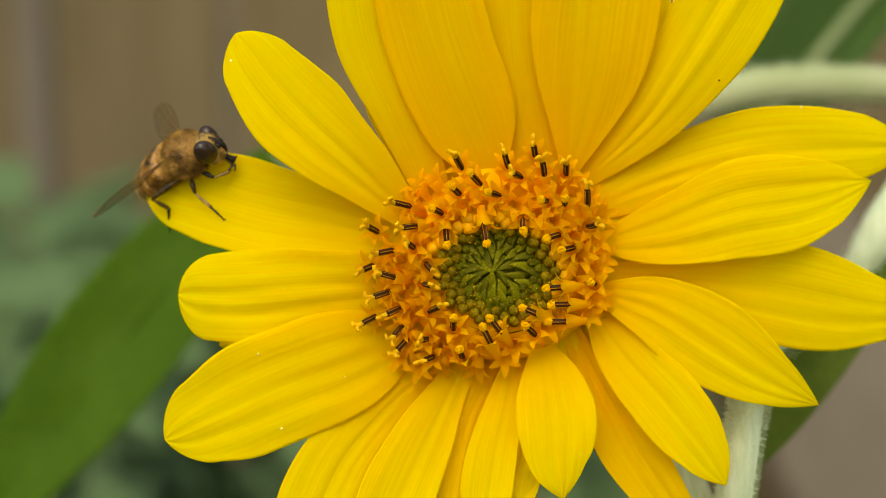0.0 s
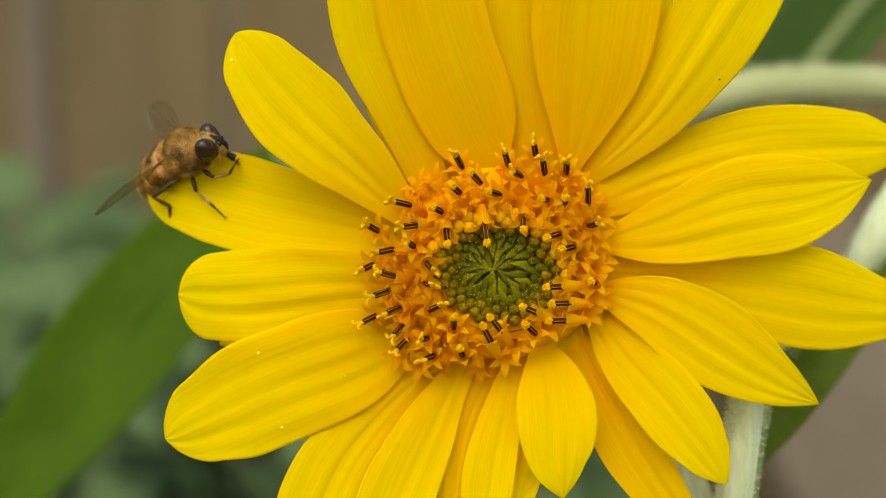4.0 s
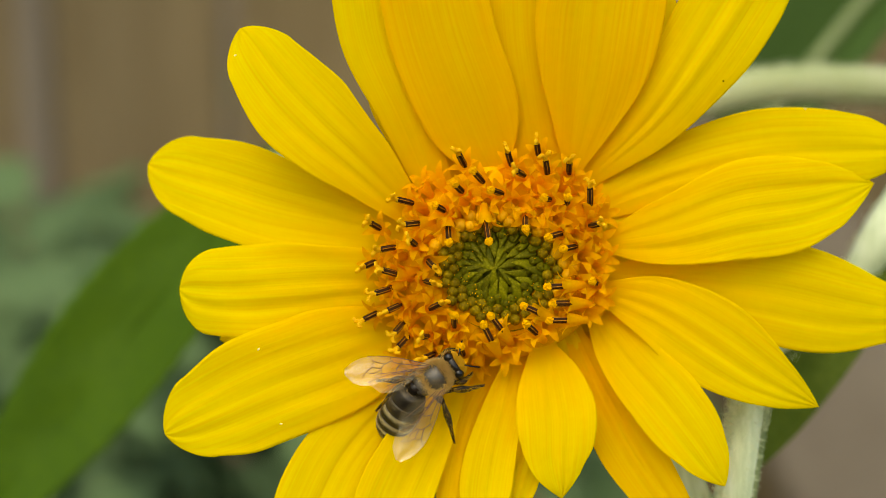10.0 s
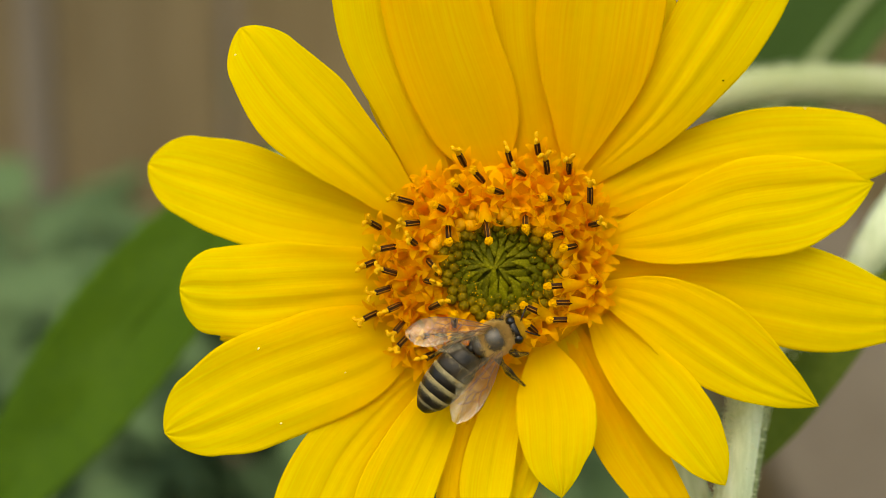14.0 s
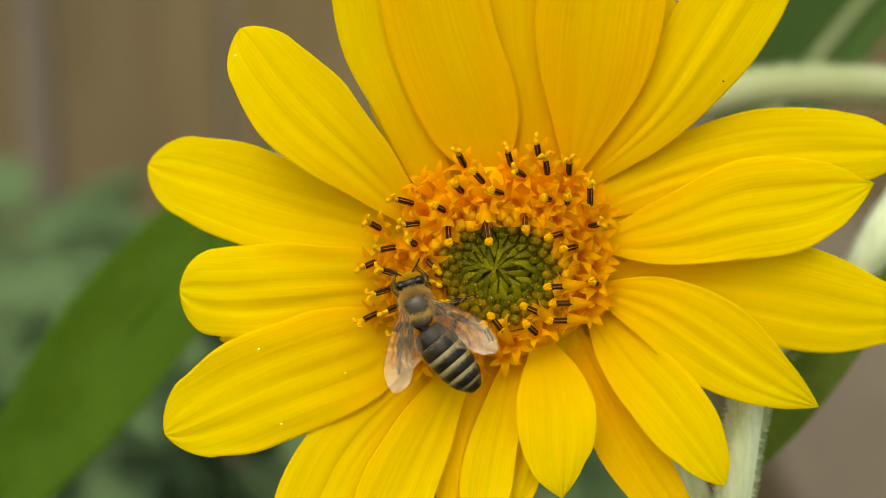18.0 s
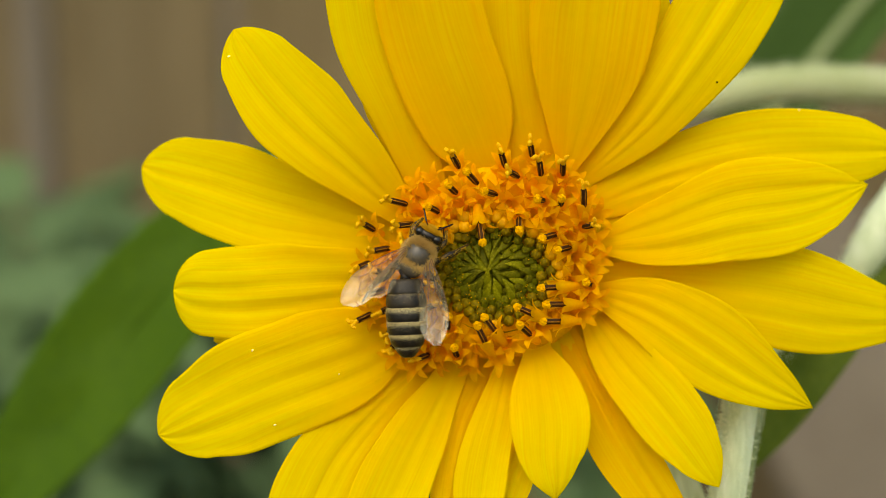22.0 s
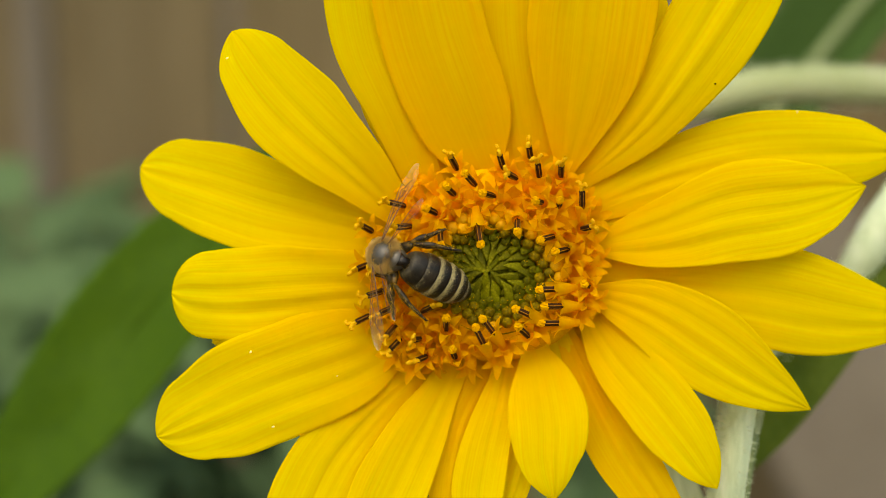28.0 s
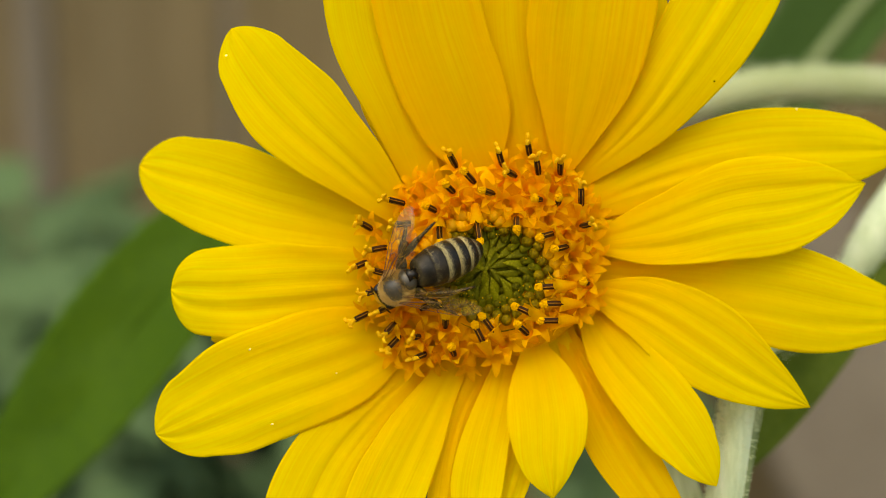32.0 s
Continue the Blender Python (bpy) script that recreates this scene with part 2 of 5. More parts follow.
CHAFF = surface("green_chaff", (0.070, 0.076, 0.001), (0.15, 0.145, 0.002), (0.31, 0.28, 0.012), coarse=700, fine=3500, rough=0.6, spec=0.1, bump=0.4, through_light=0.25, vary=0.3)
STALK = surface("pale_hairy_stalk", (0.38, 0.48, 0.25), (0.55, 0.65, 0.42), (0.71, 0.78, 0.60), coarse=350, fine=1800, rough=0.65, bump=0.5, stretch=(1, 0.12, 1), spec=0.3, through_light=0.1)
STALK_HAIR = surface("pale_stalk_hair", (0.62, 0.70, 0.44), (0.80, 0.84, 0.62), rough=0.6, through_light=0.5)
LEAF = surface("sunflower_leaf", (0.034, 0.085, 0.002), (0.060, 0.126, 0.003), coarse=40, fine=500, rough=0.6, bump=0.5, depth=0.0006, spec=0.12, through_light=0.22)
BRACT = surface("olive_bract_leaf", (0.058, 0.098, 0.006), (0.108, 0.155, 0.018), coarse=80, fine=700, rough=0.6, bump=0.5, depth=0.0004, spec=0.1, through_light=0.25)
PETIOLE = surface("pale_leaf_stalk", (0.25, 0.30, 0.13), (0.35, 0.40, 0.2), (0.45, 0.48, 0.29), coarse=120, fine=1500, rough=0.65, bump=0.5, stretch=(1, 1, 0.25), spec=0.3, through_light=0.1)
LEAF_DARK = surface("dark_blue_green_leaf", (0.035, 0.075, 0.014), (0.055, 0.105, 0.024), coarse=40, fine=500, rough=0.6, bump=0.5, depth=0.0006, spec=0.12, through_light=0.15)
LEAF_RIB = surface("leaf_midrib", (0.13, 0.18, 0.065), (0.21, 0.26, 0.115), coarse=60, fine=600, rough=0.6)
SHRUB = surface("shrub_leaf", (0.080, 0.145, 0.056), (0.110, 0.178, 0.076), (0.150, 0.220, 0.104), coarse=30, fine=300, rough=0.7, spec=0.15, through_light=0.25, vary=0.12)
TWIG = surface("green_brown_stem", (0.10, 0.11, 0.05), (0.2, 0.2, 0.09), coarse=50, fine=500, rough=0.7)
WOOD = surface("weathered_brown_board", (0.098, 0.073, 0.034), (0.156, 0.119, 0.060), (0.21, 0.165, 0.09), coarse=5, fine=60, rough=0.8, bump=0.5, depth=0.002, stretch=(3, 3, 0.25), spec=0.2, vary=0.12)
WOOD_GREY = surface("grey_weathered_wood", (0.118, 0.099, 0.072), (0.163, 0.139, 0.105), (0.20, 0.174, 0.133), coarse=6, fine=70, rough=0.8, bump=0.5, depth=0.002, stretch=(3, 3, 0.25), spec=0.2)
SOIL = surface("garden_soil", (0.07, 0.048, 0.03), (0.13, 0.09, 0.055), (0.10, 0.13, 0.05), coarse=1.5, fine=40, rough=0.9, bump=0.8, depth=0.02, spec=0.15)
BEE_BLACK = surface("black_chitin", (0.005, 0.004, 0.003), (0.014, 0.010, 0.007), coarse=900, fine=8000, rough=0.26, bump=0.3, depth=0.00003, spec=0.3)
BEE_GREY = surface("grey_black_thorax", (0.030, 0.026, 0.019), (0.075, 0.064, 0.047), coarse=1200, fine=9000, rough=0.36, bump=0.35, depth=0.00005, spec=0.6)
BEE_EYE = surface("glossy_black_eye", (0.004, 0.004, 0.004), (0.009, 0.008, 0.007), coarse=900, fine=12000, rough=0.22, bump=0.25, depth=0.00002, spec=0.4)
BEE_LEG = surface("dark_brown_leg", (0.006, 0.004, 0.003), (0.014, 0.009, 0.004), (0.2, 0.11, 0.012), coarse=1600, fine=9000, rough=0.35, spec=0.25, bump=0.5, depth=0.00005)
BEE_FUR = surface("tan_fur", (0.50, 0.33, 0.09), (0.72, 0.53, 0.20), rough=0.7, spec=0.2, through_light=0.35)
BEE_FUZZ = surface("pollen_dusted_fur", (0.62, 0.38, 0.02), (0.84, 0.56, 0.05), rough=0.7, spec=0.2, through_light=0.35)
BEE_PALE = surface("pale_band_hair", (0.40, 0.32, 0.13), (0.56, 0.47, 0.22), rough=0.7, spec=0.2, through_light=0.25)
BEE_PLATE = banded_surface("banded_black_plate", (0.005, 0.0045, 0.0035), (0.014, 0.011, 0.008), (0.40, 0.35, 0.19), [(0.0, (0.50,) * 3), (0.25, (0.44,) * 3), (0.45, (0.22,) * 3), (0.7, (0.04,) * 3), (0.95, (0.02,) * 3)], 0.28)
BEE_PLATE_FRONT = banded_surface("front_brown_black_plate", (0.008, 0.007, 0.005), (0.028, 0.021, 0.013), (0.24, 0.19, 0.09), [(0.0, (0.30,) * 3), (0.3, (0.22,) * 3), (0.7, (0.1,) * 3)], 0.3)
WING = wing_surface("clear_wing_membrane", (0.92, 0.80, 0.50), 0.042, 2.5, (0.97, 0.93, 0.83), 0.7, 0.4)
FLY_WING = wing_surface("smoky_wing_membrane", (0.15, 0.13, 0.08), 0.22, 1.0, (0.88, 0.86, 0.80), 0.35)
VEIN = surface("brown_wing_vein", (0.10, 0.045, 0.015), (0.18, 0.09, 0.03), rough=0.5)
FLY_COAT = surface("golden_brown_coat", (0.07, 0.036, 0.010), (0.40, 0.22, 0.055), coarse=300, fine=6000, rough=0.5, bump=0.6, depth=0.00008, spec=0.2, tight=0.09)
FLY_FUR = surface("golden_fur", (0.05, 0.027, 0.008), (0.30, 0.165, 0.035), (0.62, 0.40, 0.10), coarse=420, fine=900, rough=0.7, spec=0.1, through_light=0.3, tight=0.11)
FLY_PLATE = banded_surface("orange_brown_plate", (0.012, 0.007, 0.003), (0.30, 0.14, 0.02), (0.62, 0.34, 0.08), [(0.0, (0.45,) * 3), (0.2, (0.25,) * 3), (0.5, (0.05,) * 3), (0.95, (0.45,) * 3)], rough=0.25)
FLY_EYE = surface("dark_brown_eye", (0.012, 0.007, 0.004), (0.038, 0.022, 0.010), coarse=700, fine=9000, rough=0.16, bump=0.3, depth=0.00003, spec=0.4)
FLY_FACE = surface("pollen_dusted_face", (0.04, 0.022, 0.006), (0.32, 0.21, 0.05), (0.54, 0.39, 0.11), coarse=1200, fine=7000, rough=0.6)
PALE_KNEE = surface("yellow_brown_knee", (0.10, 0.055, 0.015), (0.42, 0.27, 0.09), rough=0.5)
SPECK = surface("pale_speck", (0.86, 0.70, 0.2), (0.9, 0.78, 0.3), rough=0.6)

# ---- ground and fence ----
rng = random.Random(7)
bm = bmesh.new()
bmesh.ops.create_grid(bm, x_segments=60, y_segments=60, size=400)
for v in bm.verts:
    v.co.z = 0.0 if abs(v.co.x) < 30 and abs(v.co.y) < 30 else rng.uniform(-0.1, 0.1)
ground = new("ground", mesh_of("ground", bm, SOIL, scale=1))
tagged(ground, "brown garden soil with sparse green growth", "ground", kind="structure")

fence = thing("fence", pose(0, 1.12, 0), "weathered brown upright board fence behind the flower", "fence")
bm = bmesh.new()
bmesh.ops.create_cube(bm, size=1, matrix=Matrix.Diagonal((0.148, 0.022, 1.7, 1)))
bmesh.ops.bevel(bm, geom=bm.edges[:], offset=0.003, segments=1, affect="EDGES")
board_mesh = mesh_of("board", bm, WOOD, smooth=False, scale=1)
for i in range(-14, 15):
    link("board", board_mesh, fence, pose(-0.055 + i * 0.156 + rng.uniform(-0.002, 0.002), rng.uniform(-0.003, 0.003), 0.87 + rng.uniform(-0.01, 0.01), 0, rng.uniform(-0.4, 0.4), 0))
for z in (0.35, 1.35):
    bm = bmesh.new()
    bmesh.ops.create_cube(bm, size=1, matrix=Matrix.Translation((0, 0.045, z)) @ Matrix.Diagonal((4.5, 0.05, 0.08, 1)))
    bmesh.ops.bevel(bm, geom=bm.edges[:], offset=0.004, segments=1, affect="EDGES")
    part("rail", bm, WOOD, fence, smooth=False, scale=1)
for x in (-2.1, 0.0, 2.1):
    bm = bmesh.new()
    bmesh.ops.create_cube(bm, size=1, matrix=Matrix.Translation((x, 0.115, 0.85)) @ Matrix.Diagonal((0.09, 0.09, 1.7, 1)))
    bmesh.ops.bevel(bm, geom=bm.edges[:], offset=0.005, segments=1, affect="EDGES")
    part("post", bm, WOOD_GREY, fence, smooth=False, scale=1)

stake = thing("garden_stake", pose(-0.236, 1.02, 0), "pale grey weathered garden stake in front of the fence", "stake")
bm = bmesh.new()
tube(bm, spline([(0, 0, -0.02), (0.003, 0, 0.6), (-0.002, 0, 1.3)], 6), [0.013, 0.012, 0.010], 10)
part("pole", bm, WOOD_GREY, stake, scale=1)
bm = bmesh.new()
tube(bm, [(-0.002, 0, 1.3), (-0.002, 0, 1.315), (-0.002, 0, 1.322)], [0.0105, 0.009, 0.004], 10)
part("tip", bm, WOOD_GREY, stake, scale=1)

prop = thing("leaning_plank", orient((0.525, 0.95, 0.0), (-0.42, 0.07, 1.0), (0, -1, 0)), "grey weathered plank leaning against the fence", "plank")
bm = bmesh.new()
bmesh.ops.create_cube(bm, size=1, matrix=Matrix.Translation((0, 0.75, 0)) @ Matrix.Diagonal((0.1, 1.5, 0.022, 1)))
bmesh.ops.bevel(bm, geom=bm.edges[:], offset=0.004, segments=1, affect="EDGES")
tagged(prop, kind="")
part("plank_board", bm, WOOD_GREY, prop, smooth=False, scale=1)


# ---- leaves and stalks ----
def leaf_blade(length, width, rng, cup=0.12, wave=0.03, teeth=0.0, nu=24, nv=8, widest=0.35, droop=0.15):
    """A leaf along +Y with its face to +Z; the mesh holds both faces."""
    bm = bmesh.new()
    rows = []
    ph = rng.uniform(0, 6)
    for i in range(nu + 1):
        u = i / nu
        h = width / 2 * (math.sin(math.pi * u ** (math.log(0.5) / math.log(widest)))) ** 0.8 + width * 0.012
        h *= 1 + teeth * (1 if i % 2 else -1)
        row = []
        for j in range(-nv, nv + 1):
            v = j / nv
            x = h * v
            y = length * u - abs(v) * h * 0.12
            z = cup * h * abs(v) ** 1.3 - droop * length * u * u + wave * width * math.sin(u * 9 + ph + v * 2) * abs(v)
            z += 0.012 * width * math.sin((u * 14 - abs(v) * 3) * 2) * (1 - abs(v))
            row.append(bm.verts.new((x, y, z)))
        rows.append(row)
    low = [[bm.verts.new(v.co - Vector((0, 0, 0.006 * width))) for v in row] for row in rows]
    for a, b in zip(rows, rows[1:]):
        for k in range(2 * nv):
            bm.faces.new((a[k], a[k + 1], b[k + 1], b[k]))
    for a, b in zip(low, low[1:]):
        for k in range(2 * nv):
            bm.faces.new((a[k], b[k], b[k + 1], a[k + 1]))
    for k in (0, -1):
        for a, b, c, d in zip(rows, rows[1:], low, low[1:]):
            bm.faces.new((a[k], b[k], d[k], c[k]))
    return bm


def rib(length, r0, r1, droop, lift):
    bm = bmesh.new()
    tube(bm, [(0, length * u, lift - droop * length * u * u) for u in np.linspace(0, 0.97, 14)], [r0, r1], 7, flat=0.7)
    return bm


def down(x, y, z):
    """The place on the ground below a bloom-space point, in bloom space (mm)."""
    p = BLOOM @ (Vector((x, y, z)) * MM)
    p.z = 0
    return tuple(TO_BLOOM @ p / MM)


def hair_on(pts, radius, count, length, rng):
    """Fine hairs round a stalk that runs through the points."""
    verts, faces = [], []
    for _ in range(count):
        k = rng.randrange(len(pts) - 1)
        p = pts[k].lerp(pts[k + 1], rng.random())
        d = (pts[k + 1] - pts[k]).normalized()
        n = d.cross(Vector((rng.gauss(0, 1), rng.gauss(0, 1), rng.gauss(0, 1)))).normalized()
        s = d * 0.04
        i = len(verts)
        b = p + n * radius * 0.97
        verts += [b - s, b + s, b + (n + d * rng.gauss(0, 0.3)) * length * rng.uniform(0.4, 1.1)]
        faces.append((i, i + 1, i + 2))
    me = bpy.data.meshes.new("stalk_hair")
    me.from_pydata([v * MM for v in verts], [], faces)
    me.materials.append(STALK_HAIR)
    return me


sunflower = thing("sunflower", BLOOM, "open yellow sunflower with orange florets and a green heart", "flower")
rng = random.Random(3)

# stalk of the bloom, its fork and the side branch
bm = bmesh.new()
neck = spline([(7, -2.5, -5), (14, -4, -11), (25.5, -7.4, -11), (32, -11.6, -7.8)], 6)
tube(bm, neck, [4.2, 2.5, 2.0, 1.9], 14)
part("neck", bm, STALK, sunflower)
main = spline([(32.7, -9.2, -8.4), (31.5, -14.9, -7.6), (29.7, -25.4, -7.0), (26.3, -58, -14), (26, -140, -36), down(26, -140, -36)], 8)
bm = bmesh.new()
tube(bm, main, [1.4, 1.8, 2.0, 2.3, 3.2, 4.6], 18, ridge=0.05)
part("stalk", bm, STALK, sunflower, "pale green ridged hairy stalk")
bm = bmesh.new()
tube(bm, [p + Vector((1.75, 0.2, 0.5)) for p in main[4:30]], [0.45, 0.55, 0.6], 8, ridge=0.05)
part("ridge", bm, LEAF_RIB, sunflower, "darker green ridge along the stalk")
ob = link("stalk_hair", hair_on(main[:30], 1.95, 5200, 0.75, rng), sunflower)
ob["kind"] = "stuff"
branch = spline([(31.6, -12.0, -8.5), (36.0, -10.4, -20), (44.0, -8.2, -35), (49.5, -3.5, -38), (53.2, 2.7, -38), (66, 21, -46), (72, 42, -52)], 7)
bm = bmesh.new()
tube(bm, branch, [1.6, 1.5, 1.6, 2.0, 2.5, 2.2, 1.6], 14, ridge=0.03)
part("branch", bm, STALK, sunflower, "pale green side branch")
ob = link("branch_hair", hair_on(branch, 2.3, 2000, 1.0, rng), sunflower)
ob["kind"] = "stuff"
part("bract_leaf", leaf_blade(44, 7.4, rng, droop=0.05, widest=0.3), BRACT, sunflower, "olive green small leaf at the fork", orient(Vector((32.0, -26.6, -32)) * MM, (0.66, 0.75, -0.1), (-0.25, 0.15, 1)))
part("bract_leaf", leaf_blade(25, 6.5, rng, droop=0.05), STALK, sunflower, "pale green bract leaf beside the stalk", orient(Vector((27.5, -38.5, -9.5)) * MM, (-0.2, 0.97, 0.02), (0.2, 0.1, 1)))

# green bracts behind the petals
for k in range(15):
    a = 2 * math.pi * (k + rng.uniform(-0.2, 0.2)) / 15
    part("bract", leaf_blade(14, 5.0, rng, droop=0.1, nu=12, nv=4), LEAF, sunflower, "", orient(Vector((5.9 + 8 * math.cos(a), -1.4 + 7 * math.sin(a), -3.6)) * MM, (math.cos(a), math.sin(a), -0.18), (0, 0, 1)))


# ---- ray petals ----
def petal(name, spine, widths, blunt, z0, z1, arch, fold, creases, ruffle):
    """A ray petal along its spine. widths: half widths at even steps to five sixths of the length, from where it closes, pointed (blunt 1) or round (2).
    creases: place across (-1 to 1) and depth of the lengthwise furrows; ruffle: waves of the rim."""
    rng = random.Random(name)
    line = spline([(x, y, 0) for x, y in spine], 12)
    at = np.linspace(0, 1, len(line))
    xs, ys = [p.x for p in line], [p.y for p in line]
    knots = spline([(w, 0, 0) for w in widths], 8)
    ks, kw = np.linspace(0, 0.84, len(knots)), [k.x for k in knots]
    top_width = max(widths)
    base = Vector((spine[0][0], spine[0][1], z0))
    nu, nv = 60, 34
    ph = [rng.uniform(0, 6.28) for _ in range(8)]
    lean = rng.uniform(-0.07, 0.07)
    bm = bmesh.new()
    uvl = bm.loops.layers.uv.new("UVMap")
    uv = {}
    top, low = [], []
    for i in range(-3, nu + 1):
        u = 1 - (1 - max(0, i) / nu) ** 1.5
        h = float(np.interp(u, ks, kw)) if u < 0.84 else widths[-1] * max(0.0, 1 - ((u - 0.84) / 0.16) ** blunt) ** (1 / blunt)
        h = max(h, 0.05)
        full = h / top_width
        e = 0.03
        t = Vector((float(np.interp(u + e, at, xs) - np.interp(u - e, at, xs)), float(np.interp(u + e, at, ys) - np.interp(u - e, at, ys)), 0)).normalized()
        across = Vector((-t.y, t.x, 0))
        c = Vector((float(np.interp(u, at, xs)), float(np.interp(u, at, ys)), z0 + (z1 - z0) * u + 0.72 * arch * (4 * u * (1 - u)) ** 0.8))
        if i < 0:   # the claw, under the florets
            c += t * i * 1.4 + Vector((0, 0, 0.2 * i))
        run = min(1, u * 5) * (1 - 0.45 * max(0, u - 0.8) * 5)
        ra, rb = [], []
        for j in range(nv + 1):
            v = -1 + 2 * j / nv
            rim = 1 + (0.006 + 0.03 * ruffle) * math.sin(u * 21 + ph[4] + 2 * v) * abs(v)
            z = 0.75 * fold * (abs(v) ** 1.8 - 0.4) * full + lean * v * h
            for k, (place, depth) in enumerate(creases):
                d = v - place - 0.05 * math.sin(u * 5 + ph[k])
                z -= 0.7 * depth * run * (math.exp(-(d / 0.12) ** 2) - 0.45 * math.exp(-((abs(d) - 0.25) / 0.14) ** 2))
            z += full * run * (0.03 * math.cos(v * 8 + ph[1] + 1.5 * u) + 0.014 * math.cos(v * 17 + ph[2] + u) + 0.014 * math.cos(v * 31 + ph[5] - u))
            z += 0.16 * full * math.sin(u * 5.3 + ph[7] + 1.7 * v) * math.sin(v * 2.6 + ph[0]) * min(1, u * 3)
            z += (0.1 + ruffle) * math.sin(u * 8 + ph[3] + v * 2.2) * abs(v) ** 1.5 * full * min(1, u * 3)
            z += ruffle * 0.35 * math.sin(u * 23 + ph[6] + v * 4) * full * max(0, u - 0.45) * 1.6
            z -= 1.6 * max(0, u - 0.82) * abs(v) ** 2 + 2.5 * max(0, u - 0.9) * (1 - abs(v)) * 0.5
            co = c + across * (h * v * rim)
            co.z += z
            p = bm.verts.new(co)
            q = bm.verts.new(co - Vector((0, 0, 0.2 * (1 - abs(v) ** 4) + 0.03)))
            uv[p] = uv[q] = (u, 0.5 + 0.5 * v * (0.4 + 0.6 * full))
            ra.append(p)
            rb.append(q)
        top.append(ra)
        low.append(rb)
    for p, q in zip(top, top[1:]):
        for k in range(nv):
            bm.faces.new((p[k], p[k + 1], q[k + 1], q[k]))
    for p, q in zip(low, low[1:]):
        for k in range(nv):
            bm.faces.new((p[k], q[k], q[k + 1], p[k + 1]))
    for k in (0, nv):
        for p, q, r, w in zip(top, top[1:], low, low[1:]):
            bm.faces.new((p[k], q[k], w[k], r[k]))
    for k in range(nv):
        bm.faces.new((top[-1][k], top[-1][k + 1], low[-1][k + 1], low[-1][k]))
        bm.faces.new((top[0][k], top[0][k + 1], low[0][k + 1], low[0][k]))
    for f in bm.faces:
        for lo in f.loops:
            lo[uvl].uv = uv[lo.vert]
    if name == "left_perch":
        for v in bm.verts:
            v.co -= base
        return part("petal", bm, PETAL, sunflower, m=pm(*base))
    # overlapped or shaded petals, their shade put into the colour
    deep = name in ("upper_top_b", "upper_top_c", "upper_top_d", "low_right_b", "low_c")
    return part("petal", bm, PETAL_SHADED if deep else PETAL, sunflower, "petal coloured deeper orange for shade and light through layers" if deep else "")


petal("upper_left", [(-3.7, 4.1), (-7.9, 8.2), (-12.3, 12.2), (-16.3, 16.5), (-19.8, 21.5)], [1.68, 2.7, 3.5, 4.23, 4.7, 4.41, 3.62], 1.5, -0.6, 1.5, 2.4, 0.35, ((0.42, 0.22), (-0.05, 0.16)), 0.15)
PERCH_AT = (-4.6, 1.6, -1.8)
PERCH = petal("left_perch", [(-4.6, 1.6), (-10.9, 3.1), (-17.2, 4.6), (-23.6, 6.7), (-30.2, 8.6)], [1.95, 2.72, 3.61, 4.47, 4.93, 4.81, 4.12], 1.6, -1.8, -7.0, 2.2, 0.4, ((0.05, 0.24), (-0.3, 0.12)), 0.15)
petal("left_mid", [(-5.1, -3.6), (-10.3, -3.7), (-15.4, -4.0), (-20.7, -4.3), (-26.1, -4.0)], [3.54, 3.67, 4.07, 4.45, 4.68, 4.62, 4.27], 1.9, -1.9, -1.2, 2.2, -0.3, ((0.32, 0.24), (-0.12, 0.16), (-0.55, 0.08)), 0.3)
petal("low_left_b", [(-4.3, -8.7), (-10.1, -10.9), (-15.9, -13.0), (-21.6, -15.5), (-27.4, -18.2)], [2.96, 4.64, 5.45, 5.56, 5.66, 5.35, 4.23], 1.5, -1.5, 0, 2.6, 0.15, ((0.4, 0.2), (0.0, 0.13), (-0.4, 0.12)), 0.1)
petal("low_left_a", [(-1.3, -11.1), (-6.1, -15.3), (-10.4, -20.1), (-13.3, -25.8), (-16.2, -31.5)], [1.76, 2.15, 2.56, 3.23, 3.61, 3.66, 3.12], 1.2, -2.4, 1.5, 1.6, -0.3, ((0.2, 0.15),), 0.0)
petal("low_d", [(1.8, -11.6), (-1.0, -16.5), (-3.6, -21.5), (-5.7, -26.7), (-6.3, -32.4)], [1.49, 2.01, 2.81, 3.31, 3.63, 3.52, 2.68], 1.1, -1.7, 2.5, 2.0, 0.35, ((0.1, 0.14),), 0.0)
petal("low_c", [(5.2, -11.4), (2.6, -16.0), (1.2, -21.1), (0.5, -26.3), (0.0, -31.6)], [1.37, 1.43, 1.3, 1.32, 1.39, 1.35, 0.82], 1.0, -2.4, 1.0, 1.3, -0.3, ((0.1, 0.1),), 0.0)
petal("low_b", [(7.1, -11.1), (5.9, -15.5), (4.7, -19.9), (4.0, -24.5), (4.4, -29.1)], [1.07, 1.55, 1.99, 2.34, 2.53, 2.49, 1.71], 1.0, -1.6, 2.5, 2.0, 0.3, ((0.1, 0.15),), 0.0)
petal("low_bb", [(9.6, -11.6), (9.2, -15.8), (8.3, -19.9), (7.2, -23.9), (6.6, -28.0)], [1.71, 1.78, 1.77, 1.8, 1.88, 1.81, 1.27], 1.0, -2.2, 1.0, 1.2, 0.2, ((0.1, 0.1),), 0.0)
petal("low_front", [(9.9, -9.9), (10.6, -13.4), (11.0, -16.9), (11.0, -20.5), (11.5, -24.2)], [1.41, 2.74, 3.56, 3.93, 3.79, 3.26, 2.21], 1.1, -0.4, 2.8, 2.4, 0.4, ((0.3, 0.16), (-0.1, 0.16)), 0.0)
